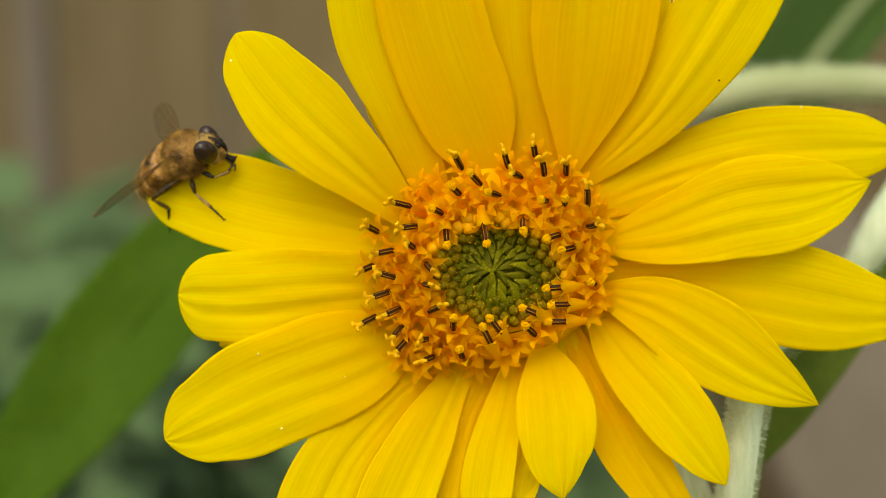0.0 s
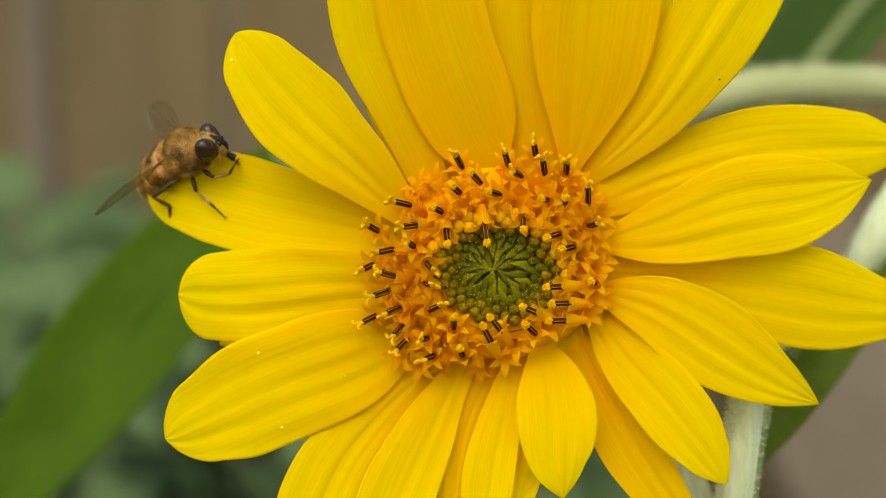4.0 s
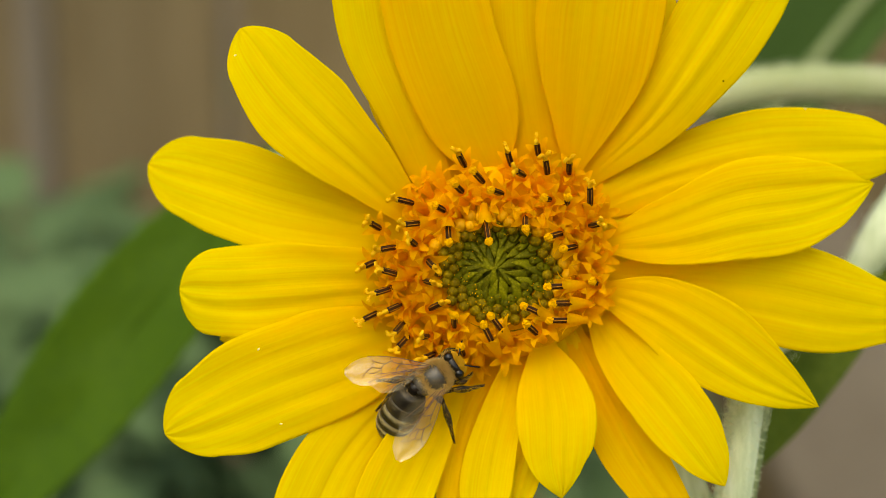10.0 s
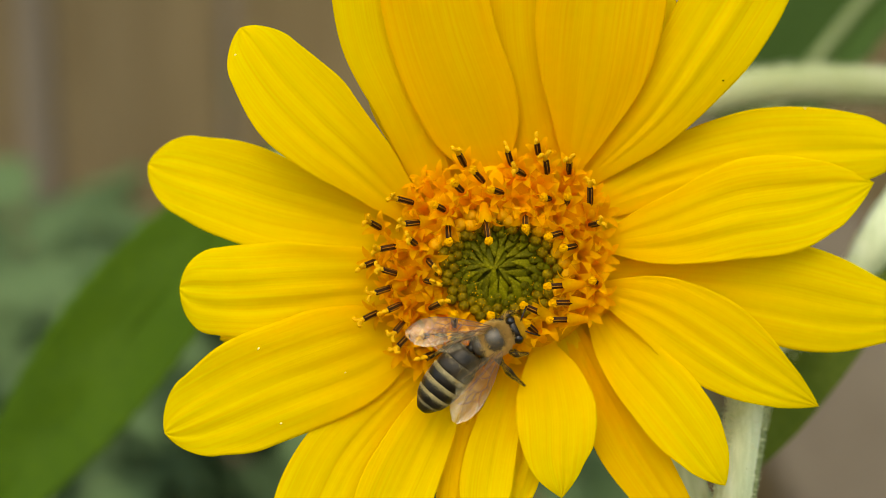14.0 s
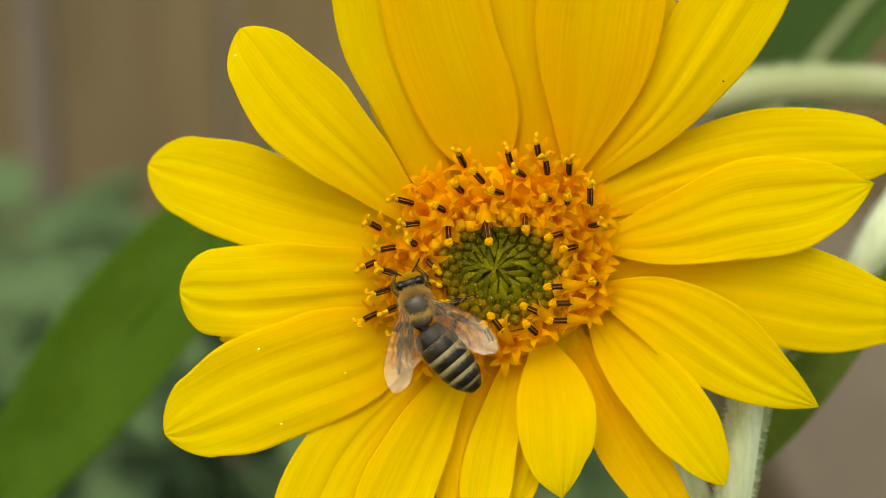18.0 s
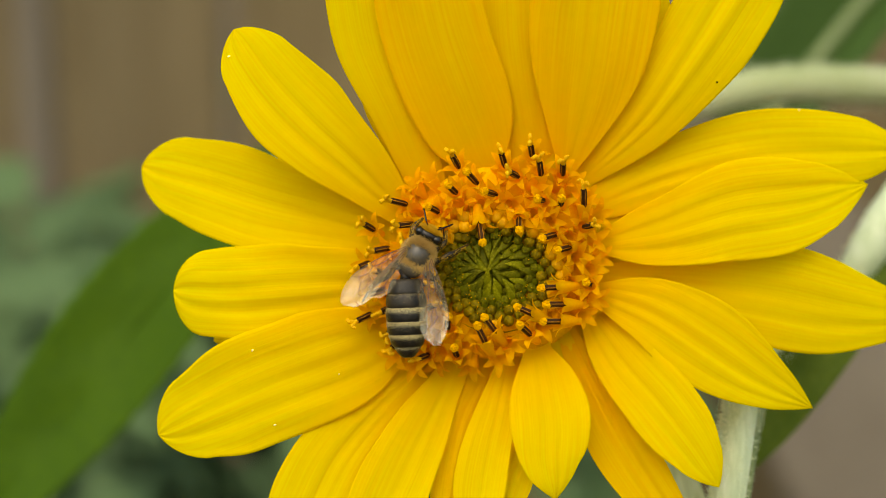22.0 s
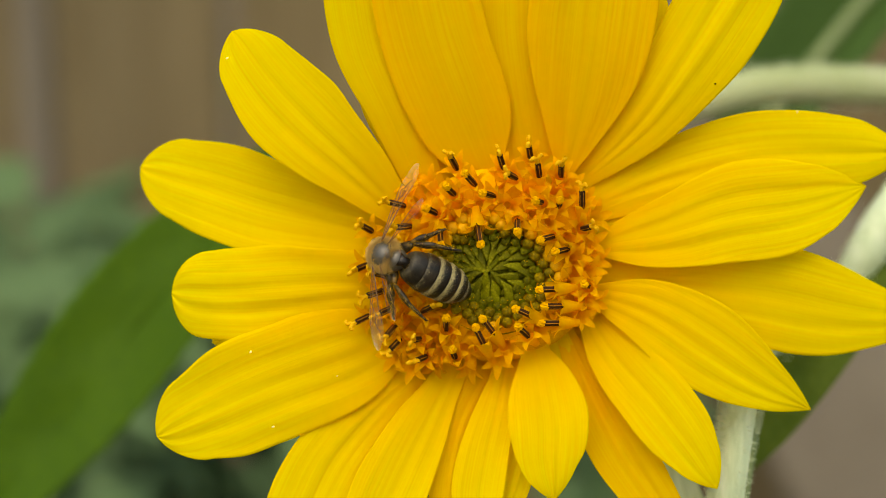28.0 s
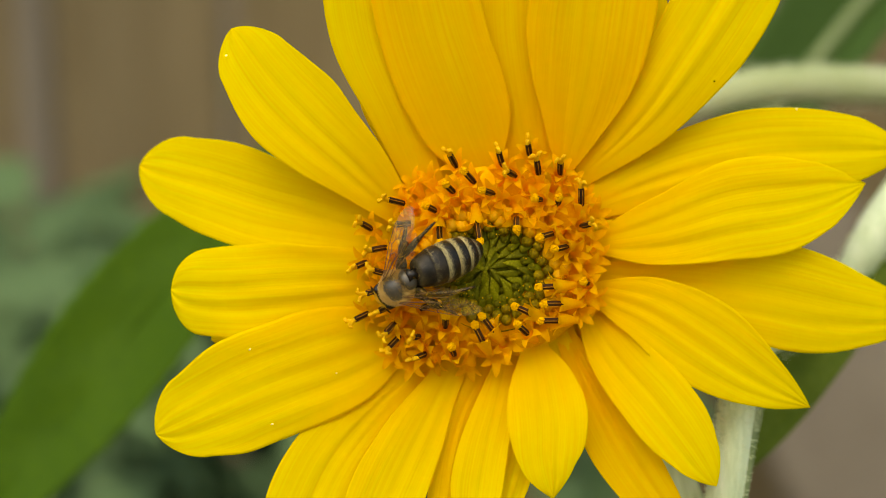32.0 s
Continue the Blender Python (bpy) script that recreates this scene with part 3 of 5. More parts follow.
petal("low_right_b", [(13.2, -8.8), (15.7, -14.6), (18.7, -20.2), (22.3, -25.4), (26.3, -30.6)], [1.03, 1.73, 2.54, 3.03, 2.93, 2.5, 1.82], 1.1, -2.2, -1, 1.5, 0.4, ((0.2, 0.2), (-0.3, 0.18)), 0.0)
petal("low_right_a", [(15.4, -6.8), (18.3, -10.9), (21.6, -14.7), (24.7, -18.8), (27.6, -23.2)], [1.28, 2.44, 3.04, 3.42, 3.54, 3.24, 2.33], 1.2, -1.8, 1.2, 2.2, 0.4, ((0.0, 0.14), (-0.45, 0.1)), 0.0)
petal("right_d", [(15.7, -4.2), (21.3, -6.1), (26.4, -9.2), (31.6, -12.6), (37.3, -15.7)], [1.04, 2.57, 3.64, 4.27, 4.23, 3.45, 2.2], 1.1, -1.0, -1.5, 3.0, 0.4, ((-0.1, 0.18), (0.4, 0.12), (-0.5, 0.12)), 0.0)
petal("right_c", [(16.8, -2.6), (25.0, -3.4), (33.3, -4.5), (41.6, -6.2), (50.3, -7.0)], [1.31, 2.21, 3.44, 4.57, 5.23, 4.62, 3.03], 1.1, -2.4, -5, 1.3, -0.35, ((0.1, 0.14), (-0.4, 0.12)), 0.0)
petal("right_b", [(16.3, 0.6), (22.7, 1.8), (29.2, 3.7), (36.2, 4.8), (43.4, 6.6)], [1.17, 2.74, 3.7, 4.49, 5.02, 4.7, 3.35], 1.1, -0.9, -4, 3.4, 0.4, ((0.3, 0.2), (0.0, 0.14), (-0.45, 0.14)), 0.1)
petal("right_a", [(16.0, 4.7), (23.4, 7.7), (31.2, 9.5), (39.5, 10.0), (48.0, 10.1)], [1.84, 2.62, 3.53, 4.12, 4.35, 4.14, 3.26], 1.2, -2.2, -5, 2.0, -0.4, ((-0.1, 0.25), (0.3, 0.1)), 0.1)
petal("upper_right", [(14.8, 7.2), (20.8, 12.9), (25.6, 19.6), (30.1, 26.6), (35.1, 33.6)], [1.02, 2.14, 3.16, 4.09, 4.69, 4.68, 3.69], 1.1, -1.8, 1, 2.3, -0.4, ((0.1, 0.24), (-0.35, 0.12)), 0.1)
petal("upper_top_d", [(12.8, 7.8), (14.2, 14.8), (15.1, 21.7), (15.7, 28.6), (15.1, 35.6)], [0.88, 2.89, 4.81, 5.9, 6.26, 5.85, 4.36], 1.1, -1.0, 4.6, 1.2, 0.4, ((0.3, 0.1), (-0.2, 0.08)), 0.0)
petal("upper_top_c", [(9.5, 8.3), (8.3, 14.8), (7.4, 21.3), (7.2, 27.7), (7.3, 34.2)], [3.15, 3.54, 3.92, 4.15, 4.38, 4.27, 3.35], 1.1, -1.8, 3.7, 1.0, -0.3, ((0.1, 0.08),), 0.0)
petal("upper_top_b", [(5.2, 7.4), (2.4, 14.2), (-0.2, 21.2), (-1.6, 28.3), (-1.6, 35.6)], [1.48, 4.21, 5.05, 5.21, 5.2, 4.73, 3.54], 1.1, -1.1, 4.6, 1.2, 0.4, ((0.25, 0.1), (-0.25, 0.1)), 0.0)
petal("upper_top_a", [(-0.9, 6.4), (-3.6, 13.1), (-6.4, 19.7), (-7.6, 26.6), (-8.7, 33.6)], [1.91, 2.32, 2.67, 3.1, 3.43, 3.49, 2.94], 1.1, -1.5, 3.8, 1.4, -0.3, ((-0.3, 0.1),), 0.0)
petal("right_fill_c", [(13.0, 1.8), (16.5, 2.8), (20.0, 3.8), (23.5, 4.8), (27.0, 5.8)], [2.0, 2.1, 2.2, 2.2, 2.0, 1.7, 1.1], 1.0, -2.6, -3.0, 0.6, -0.2, ((0.1, 0.08),), 0.0)
petal("upper_fill_b", [(10.4, 5.6), (11.0, 10.0), (11.4, 14.4), (11.6, 18.8), (11.6, 23.2)], [2.0, 2.2, 2.4, 2.4, 2.2, 1.8, 1.1], 1.0, -2.4, 0.5, 0.6, -0.2, ((0.1, 0.08),), 0.0)
petal("low_fill_d", [(11.0, -7.0), (12.0, -9.5), (13.0, -12.0), (14.0, -14.5), (15.0, -17.0)], [1.5, 1.6, 1.7, 1.7, 1.6, 1.3, 0.8], 1.0, -2.2, -2.6, 0.5, -0.2, ((0.1, 0.08),), 0.0)
petal("left_fill", [(-5.4, -4.9), (-9.7, -5.6), (-14.0, -6.2), (-18.2, -7.4), (-22.3, -9.1)], [2.0, 2.39, 2.76, 2.92, 2.86, 2.54, 2.05], 1.3, -2.9, -2.6, 0.6, -0.2, ((0.1, 0.08),), 0.0)
petal("right_fill_a", [(16.1, -2.1), (19.9, -2.1), (23.7, -2.0), (27.5, -1.9), (31.4, -1.8)], [1.45, 1.71, 1.96, 2.06, 2.04, 1.72, 0.99], 1.0, -3.0, -3.4, 0.6, -0.2, ((0.1, 0.08),), 0.0)
petal("right_fill_b", [(14.9, -4.9), (18.4, -6.9), (21.9, -9.1), (25.6, -10.8), (29.7, -12.0)], [2.08, 2.44, 2.81, 2.86, 2.68, 2.2, 1.25], 1.0, -1.9, -3.0, 0.6, -0.2, ((0.1, 0.08),), 0.0)
petal("low_fill_a", [(13.3, -7.7), (15.1, -11.1), (17.0, -14.3), (19.1, -17.5), (21.5, -20.5)], [1.92, 2.12, 2.33, 2.37, 2.32, 2.07, 1.38], 1.0, -3.1, -3.4, 0.6, -0.2, ((0.1, 0.08),), 0.0)
petal("low_fill_b", [(5.8, -9.7), (4.9, -13.2), (4.3, -16.7), (4.3, -20.3), (4.5, -23.9)], [1.9, 1.9, 1.94, 1.96, 1.96, 1.77, 1.08], 1.0, -3.2, -3.4, 0.6, -0.2, ((0.1, 0.08),), 0.0)
petal("upper_fill", [(13.8, 6.1), (16.9, 11.1), (19.3, 16.3), (20.9, 21.9), (21.9, 27.6)], [1.57, 1.84, 2.33, 2.79, 3.19, 3.04, 1.82], 1.0, -2.6, 0.4, 0.8, -0.2, ((0.1, 0.08),), 0.0)
petal("low_left_fill", [(-1.4, -10.3), (-3.8, -14.0), (-6.3, -17.6), (-8.5, -21.4), (-10.4, -25.5)], [2.53, 2.7, 2.86, 2.99, 3.09, 2.74, 1.59], 1.0, -3.0, -2.6, 0.6, -0.2, ((0.1, 0.08),), 0.0)
petal("upper_left_back", [(0.7, 6.2), (-1.5, 9.5), (-3.4, 13.1), (-5.4, 16.5), (-7.5, 19.9)], [3.39, 3.3, 3.14, 3.07, 3.06, 2.71, 1.61], 1.0, -2.8, 0, 0.8, -0.2, ((0.1, 0.08),), 0.0)

# ---- the disc: receptacle, green heart, buds, open florets ----
HEART = Vector((5.9, -1.9, 0))


def disc_z(r):
    """Height of the disc's surface at r mm from its heart."""
    return 0.2 + 0.7 * math.exp(-((r - 6.2) / 2.6) ** 2) - 0.05 * max(0, r - 7.5) ** 2


bm = bmesh.new()
prof = [(disc_z(r) - 0.5, r) for r in (0.02, 1, 2, 3, 4, 5, 6, 7, 8, 9.2, 10.2)] + [(-4, 9.2), (-6, 5), (-6.5, 1)]
lathe(bm, prof, 48, axis="Z")
for v in bm.verts:
    v.co.y *= 0.93
part("receptacle", bm, RECEPTACLE, sunflower, m=pm(HEART.x, HEART.y + 0.6, 0))
bm = bmesh.new()
lathe(bm, [(-0.6, 6.4), (disc_z(6.3) - 0.6, 6.3), (disc_z(5.2) - 0.7, 5.2), (disc_z(3.8) - 0.6, 3.8), (disc_z(2) - 0.2, 2.0), (disc_z(0) + 0.15, 0.05)], 40, axis="Z")
part("heart", bm, CHAFF, sunflower, "green undeveloped middle of the disc", pm(HEART.x, HEART.y, 0))


def bud_mesh(name, material, r, tall):
    """A closed floret: a round knob whose five lobes meet in a star-shaped seam."""
    bm = bmesh.new()
    lathe(bm, [(0, r * 0.8), (tall * 0.35, r), (tall * 0.6, r * 0.98), (tall * 0.8, r * 0.8), (tall * 0.94, r * 0.5), (tall, r * 0.16)], 20, axis="Z")
    for v in bm.verts:
        a = math.atan2(v.co.y, v.co.x)
        k = 1 + 0.1 * (abs(math.cos(2.5 * a)) - 0.6) * (v.co.z / tall) ** 1.5
        v.co.x *= k
        v.co.y *= k
    return mesh_of(name, bm, material)


def chaff_mesh(name, length, width):
    """A keeled green scale that ends in a point."""
    bm = bmesh.new()
    rows = []
    for i in range(9):
        u = i / 8
        h = width / 2 * (1 - u) ** 1.15 * (1 + 1.7 * u) + 0.012
        z = 0.12 * math.sin(u * 2.7) * length * 0.5
        rows.append([bm.verts.new((x * h, length * u, z - 0.22 * h * abs(x) ** 1.3)) for x in (-1, -0.5, 0, 0.5, 1)] + [bm.verts.new((0, length * u, z - 0.3 * h - 0.08))])
    for a, b in zip(rows, rows[1:]):
        for k in range(6):
            bm.faces.new((a[k], a[(k + 1) % 6], b[(k + 1) % 6], b[k]))
    bm.faces.new(rows[0][::-1])
    bm.faces.new(rows[-1])
    return mesh_of(name, bm, CHAFF)


def floret_mesh(name, rng, lobe, tall, curl):
    """An open corolla: a smooth tube that swells into a bell with five pointed lobes curling back."""
    bm = bmesh.new()
    sides = 20
    prof = [(0.0, 0.36), (tall * 0.3, 0.42), (tall * 0.55, 0.56), (tall * 0.78, 0.66), (tall, 0.70)]
    rings = []
    for s, r in prof:
        rings.append([bm.verts.new((r * math.cos(2 * math.pi * k / sides), r * math.sin(2 * math.pi * k / sides), s)) for k in range(sides)])
    for a, b in zip(rings, rings[1:]):
        for k in range(sides):
            bm.faces.new((a[k], a[(k + 1) % sides], b[(k + 1) % sides], b[k]))
    rim = rings[-1]
    bm.faces.new(rings[0][::-1])
    for k in range(5):
        a = 2 * math.pi * (4 * k + 2) / sides
        out, side = Vector((math.cos(a), math.sin(a), 0)), Vector((-math.sin(a), math.cos(a), 0))
        size = lobe * rng.uniform(0.85, 1.15)
        bent, twist = curl * rng.uniform(0.8, 1.2), rng.uniform(-0.12, 0.12)
        last = [rim[(4 * k + j) % sides] for j in range(5)]
        p, ang = out * 0.70 + Vector((0, 0, tall)), 0.35
        for i in range(1, 6):
            u = i / 5
            ang += bent / 5
            p = p + (out * math.sin(ang) + Vector((0, 0, 1)) * math.cos(ang)) * size / 5 + side * twist * size / 5
            w = 0.46 * (1 - u) ** 0.8 * (1 + 0.5 * u)
            nrm = out * -math.cos(ang) + Vector((0, 0, 1)) * math.sin(ang)
            if i < 5:
                row = [bm.verts.new(p + side * w * x + nrm * 0.16 * abs(x) ** 2 * (1 - u)) for x in (-1, -0.5, 0, 0.5, 1)]
                for j in range(4):
                    bm.faces.new((last[j], last[j + 1], row[j + 1], row[j]))
                last = row
            else:
                tip = bm.verts.new(p)
                for j in range(4):
                    bm.faces.new((last[j], last[j + 1], tip))
    return mesh_of(name, bm, FLORET)


def anther_mesh(length):
    bm = bmesh.new()
    tube(bm, [(0, 0, 0), (0, 0, length * 0.3), (0, 0, length * 0.85), (0, 0, length)], [0.25, 0.30, 0.30, 0.22], 10, ridge=0.07)
    return mesh_of("anther_tube", bm, ANTHER, smooth=False)


def seam_mesh(length):
    bm = bmesh.new()
    for k in range(5):
        a = 2 * math.pi * (k + 0.25) / 5
        x, y = 0.285 * math.cos(a), 0.285 * math.sin(a)
        tube(bm, [(x, y, length * 0.1), (x, y, length * 0.9)], [0.05, 0.045], 4)
    return mesh_of("anther_seam", bm, SEAM)


def pollen_mesh(rng):
    """A crumbly knob of pollen."""
    bm = bmesh.new()
    bmesh.ops.create_icosphere(bm, subdivisions=3, radius=1)
    for v in bm.verts:
        k = 1 + rng.uniform(-0.22, 0.26)
        v.co = Vector((v.co.x * 0.38 * k, v.co.y * 0.38 * k, 0.2 + v.co.z * 0.42 * k))
    return mesh_of("pollen_tip", bm, POLLEN, smooth=False)


def stigma_mesh(rng):
    """Two curled arms dusted with pollen, as one bent rod."""
    bm = bmesh.new()
    lift = rng.uniform(-0.1, 0.2)
    tube(bm, spline([(-0.66, -0.08, 0.7 + lift), (-0.36, -0.04, 0.9), (-0.1, 0, 0.55), (0, 0, 0.1), (0.1, 0, 0.55), (0.36, 0.05, 0.9), (0.66, 0.1, 0.72)], 5), [0.14, 0.2, 0.2, 0.24, 0.2, 0.2, 0.14], 8)
    for v in bm.verts:
        v.co += Vector((rng.gauss(0, 0.035), rng.gauss(0, 0.035), rng.gauss(0, 0.035)))
    return mesh_of("stigma", bm, STIGMA)


rng = random.Random(11)
FLORETS = [floret_mesh("floret", rng, *row) for row in ((1.25, 1.9, 1.0), (1.4, 2.0, 1.2), (1.1, 2.1, 0.8), (1.3, 1.8, 1.4))]
ANTHER_LONG, SEAMS = anther_mesh(2.05), seam_mesh(2.05)
POLLENS = [pollen_mesh(rng) for _ in range(3)]
STIGMAS = [stigma_mesh(rng) for _ in range(3)]
BUDS = {"inner": bud_mesh("bud", BUD_GREEN, 0.47, 1.15), "mid": bud_mesh("bud", BUD, 0.55, 1.35), "outer": bud_mesh("bud", BUD_ORANGE, 0.70, 1.6)}
CHAFFS = [chaff_mesh("chaff", 2.0, 1.0), chaff_mesh("chaff", 1.35, 0.8), chaff_mesh("chaff", 2.3, 1.05)]

taken = []


def axis_pose(x, y, z, direction, spin=0.0):
    d = Vector(direction).normalized()
    m = d.to_track_quat("Z", "Y").to_matrix().to_4x4()
    m.translation = Vector((x, y, z)) * MM
    return m @ Matrix.Rotation(spin, 4, "Z")


def staminate(x0, y0, x1, y1, k):
    """A floret in flower: dark anther tube from (x0, y0) to (x1, y1) with a pollen tip or a stigma."""
    rx, ry = x0 - HEART.x, y0 - HEART.y
    r = math.hypot(rx, ry)
    run = Vector((x1 - x0, y1 - y0, 0))
    lift = math.sqrt(max(0.3, 2.2 ** 2 - run.length_squared))
    d = Vector((run.x, run.y, lift)).normalized()
    z0 = disc_z(r) + 2.1
    foot = Vector((x0, y0, z0)) - d * 2.15
    f = link("floret", FLORETS[k % 4], sunflower, axis_pose(foot.x, foot.y, foot.z, d, rng.uniform(0, 6)))
    a = link("anther_tube", ANTHER_LONG, f, pm(0, 0, 1.7))
    a["label"] = "dark brown ribbed anther tube"
    link("anther_seam", SEAMS, f, pm(0, 0, 1.7))
    outer = r > 9.2 or rx < -6.5
    link("stigma" if outer else "pollen_tip", (STIGMAS if outer else POLLENS)[k % 3], f, pm(0, 0, 3.6, 0, 0, rng.uniform(0, 360)))
    taken.append((x0, y0))


ANTHERS_WEST = [(2.0, 8.3, 1.3, 9.5), (3.7, 6.7, 2.6, 7.8), (1.7, 5.7, 0.9, 6.4), (-3.3, 4.5, -5.0, 4.9), (-0.1, 3.8, -1.1, 4.3), (-6.4, 2.1, -7.4, 2.7), (-2.5, 2.5, -4.2, 2.3), (-2.8, 0.5, -3.4, 1.0), (-5.0, 0.1, -6.6, -0.2), (-6.9, -1.4, -8.0, -1.9), (-4.7, -2.4, -6.4, -1.9), (-5.3, -3.9, -7.2, -4.5), (-4.4, -5.6, -5.8, -6.2), (-6.6, -6.4, -8.3, -7.2), (-4.0, -7.4, -5.0, -8.5)]
ANTHERS_SOUTH = [(-3.6, -8.8, -4.7, -9.9), (-1.6, -8.5, -2.2, -8.5), (-1.1, -10.3, -2.1, -10.6), (1.9, -10.1, 1.6, -9.2), (1.1, -7.3, 1.1, -6.1), (5.5, -7.7, 4.3, -6.1), (4.6, -8.7, 3.7, -6.9), (9.3, -6.2, 7.3, -5.3), (8.8, -8.0, 7.7, -7.0), (11.9, -6.9, 9.5, -6.9), (12.2, -5.3, 9.9, -5.3), (11.7, -3.6, 9.5, -3.7), (-1.0, -5.7, 0.1, -5.1), (-1.6, -3.1, -0.7, -3.3), (-1.3, -1.3, -0.6, -2.0)]
ANTHERS_NORTH_EAST = [(0.5, 1.8, 0.6, 0.2), (4.2, 2.3, 4.5, 0.2), (8.0, 2.8, 7.9, 1.6), (11.2, 1.4, 9.8, 1.0), (12.6, 0.2, 11.2, -0.1), (14.5, 2.3, 15.3, 2.5), (14.3, 4.6, 14.2, 6.5), (12.3, 7.6, 12.2, 8.7), (10.1, 7.6, 9.8, 9.0), (9.3, 9.4, 9.0, 10.6), (6.6, 8.4, 6.1, 9.8), (7.7, 7.2, 6.8, 7.6), (5.5, 5.4, 4.3, 5.7), (10.2, 4.8, 9.5, 4.9), (12.0, 4.5, 12.0, 5.1), (14.8, -3.3, 14.2, -3.1)]

for k, row in enumerate(ANTHERS_WEST + ANTHERS_SOUTH + ANTHERS_NORTH_EAST):
    staminate(*row, k)

NAVEL = Vector((4.5, -2.05, 0))   # where the spirals meet
for i in range(1, 470):
    r = 0.555 * math.sqrt(i)
    a = i * 2.39996323
    if r > 11.4:
        break
    wob = rng.uniform(-0.08, 0.08)
    off = NAVEL.lerp(HEART, min(1, r / 5.5))
    x, y = off.x + (r + wob) * math.cos(a) * 1.03, off.y + (r + wob) * math.sin(a) * 0.88
    z = disc_z(r)
    out = Vector((math.cos(a), math.sin(a), 0))
    if r < 3.3:
        tip = Vector((-out.x, -out.y, 0)) + Vector((-out.y, out.x, 0)) * rng.uniform(-0.12, 0.22)
        link("chaff", CHAFFS[2 if r < 1.6 else i % 2 * 2], sunflower, orient(Vector((x + out.x * 1.2, y + out.y * 1.2, z + 0.55 - 0.06 * r)) * MM, (tip.x, tip.y, rng.uniform(0.1, 0.3)), (out.x * 0.5 + rng.gauss(0, 0.22), out.y * 0.5 + rng.gauss(0, 0.22), 1)))
        if r > 2.2:
            link("bud", BUDS["inner"], sunflower, axis_pose(x, y, z - 0.55, (-out.x * 0.35, -out.y * 0.35, 1), rng.uniform(0, 6)))
    elif r < 4.3:
        link("bud", BUDS["inner"], sunflower, axis_pose(x, y, z - 0.3, (-out.x * 0.3, -out.y * 0.3, 1), rng.uniform(0, 6)))
        tip = Vector((-out.x, -out.y, 0)) + Vector((-out.y, out.x, 0)) * rng.uniform(-0.35, 0.35)
        link("chaff", CHAFFS[1], sunflower, orient(Vector((x + out.x * 0.75, y + out.y * 0.75, z + 0.32)) * MM, (tip.x, tip.y, rng.uniform(0.2, 0.5)), (out.x * 0.6 + rng.gauss(0, 0.2), out.y * 0.6 + rng.gauss(0, 0.2), 1)))
    elif r < 6.0 - 0.3 * out.x - 0.8 * max(0, out.y):
        link("bud", BUDS["mid"], sunflower, axis_pose(x, y, z - 0.25, (-out.x * 0.15, -out.y * 0.15, 1), rng.uniform(0, 6)))
    elif r < 6.9 and (out.y > 0.25 or out.x > 0.6) or r < 6.3:
        link("bud", BUDS["outer"], sunflower, axis_pose(x, y, z - 0.3, (out.x * 0.05, out.y * 0.05, 1), rng.uniform(0, 6)))
    elif r < 9.9 - 0.9 * out.x + 1.6 * max(0, out.x * out.y) + (0.4 * out.y if out.y > 0 else 0.8 * out.y) and min(math.hypot(x - tx, y - ty) for tx, ty in taken) > 1.26:
        lean = 0.1 + 0.16 * (r - 6.9) + (0.85 if out.x < -0.2 else 0.0)
        fall = -0.35 if out.y > 0.3 and r < 8.6 else 0.0   # the northern florets nod towards the heart
        d = (out.x * lean + rng.gauss(0, 0.12), out.y * lean + fall + rng.gauss(0, 0.12), 1)
        link("floret", FLORETS[i % 4], sunflower, axis_pose(x, y, z - 0.5, d, rng.uniform(0, 6)))
        taken.append((x, y))

for x, y in ((12.7, 5.6), (13.9, 4.4), (15.0, 2.9), (-3.4, -9.6), (-1.6, -10.6), (14.9, -1.0), (14.6, -4.6)):
    out = Vector((x, y, 0)) - HEART
    link("floret", FLORETS[1], sunflower, axis_pose(x, y, -1.2, (out.x * 0.05, out.y * 0.05, 1), rng.uniform(0, 6)))

# pollen spilled over the buds and florets
bm = bmesh.new()
for k in range(420):
    r, a = 3.0 + 7.0 * rng.random() ** 0.8, rng.uniform(0, 2 * math.pi)
    size = rng.uniform(0.035, 0.075)
    m = Matrix.Translation((HEART.x + r * math.cos(a), HEART.y + 0.9 * r * math.sin(a), disc_z(r) + (0.95 if r < 6.5 else 1.55) + rng.uniform(-0.15, 0.25))) @ Matrix.Scale(size, 4)
    bmesh.ops.create_icosphere(bm, subdivisions=1, radius=1, matrix=m)
part("pollen_dust", bm, POLLEN, sunflower)["kind"] = "stuff"

# specks on the petals
blades = [BVHTree.FromPolygons([v.co for v in c.data.vertices], [f.vertices for f in c.data.polygons]) for c in sunflower.children if c.name.startswith("petal") and c is not PERCH]
for x, y, size in ((-18.0, -9.8, 0.7), (-15.8, -17.1, 0.7), (36.2, 14.0, 0.8), (-20.2, 18.8, 0.7), (-9.6, -12.2, 0.5)):
    hits = [b.ray_cast(Vector((x * MM, y * MM, 0.05)), Vector((0, 0, -1)))[0] for b in blades]
    hits = [h.z / MM for h in hits if h]
    bm = bmesh.new()
    ball(bm, (0, 0, 0), 0.24 * size, 0.15 * size, 0.05, 8, 5)
    part("speck", bm, SPECK, sunflower, "small pale speck of debris", pm(x, y, max(hits, default=0.5), 0, 0, rng.uniform(0, 90)))

hit = max((h.z for h in (b.ray_cast(Vector((0.0274, 0.0164, 0.05)), Vector((0, 0, -1)))[0] for b in blades) if h), default=0.0)
bm = bmesh.new()
ball(bm, (0, 0, 0), 0.11, 0.09, 0.06, 8, 5)
part("speck", bm, BEE_BLACK, sunflower, "tiny dark speck", pm(27.4, 16.4, hit / MM))

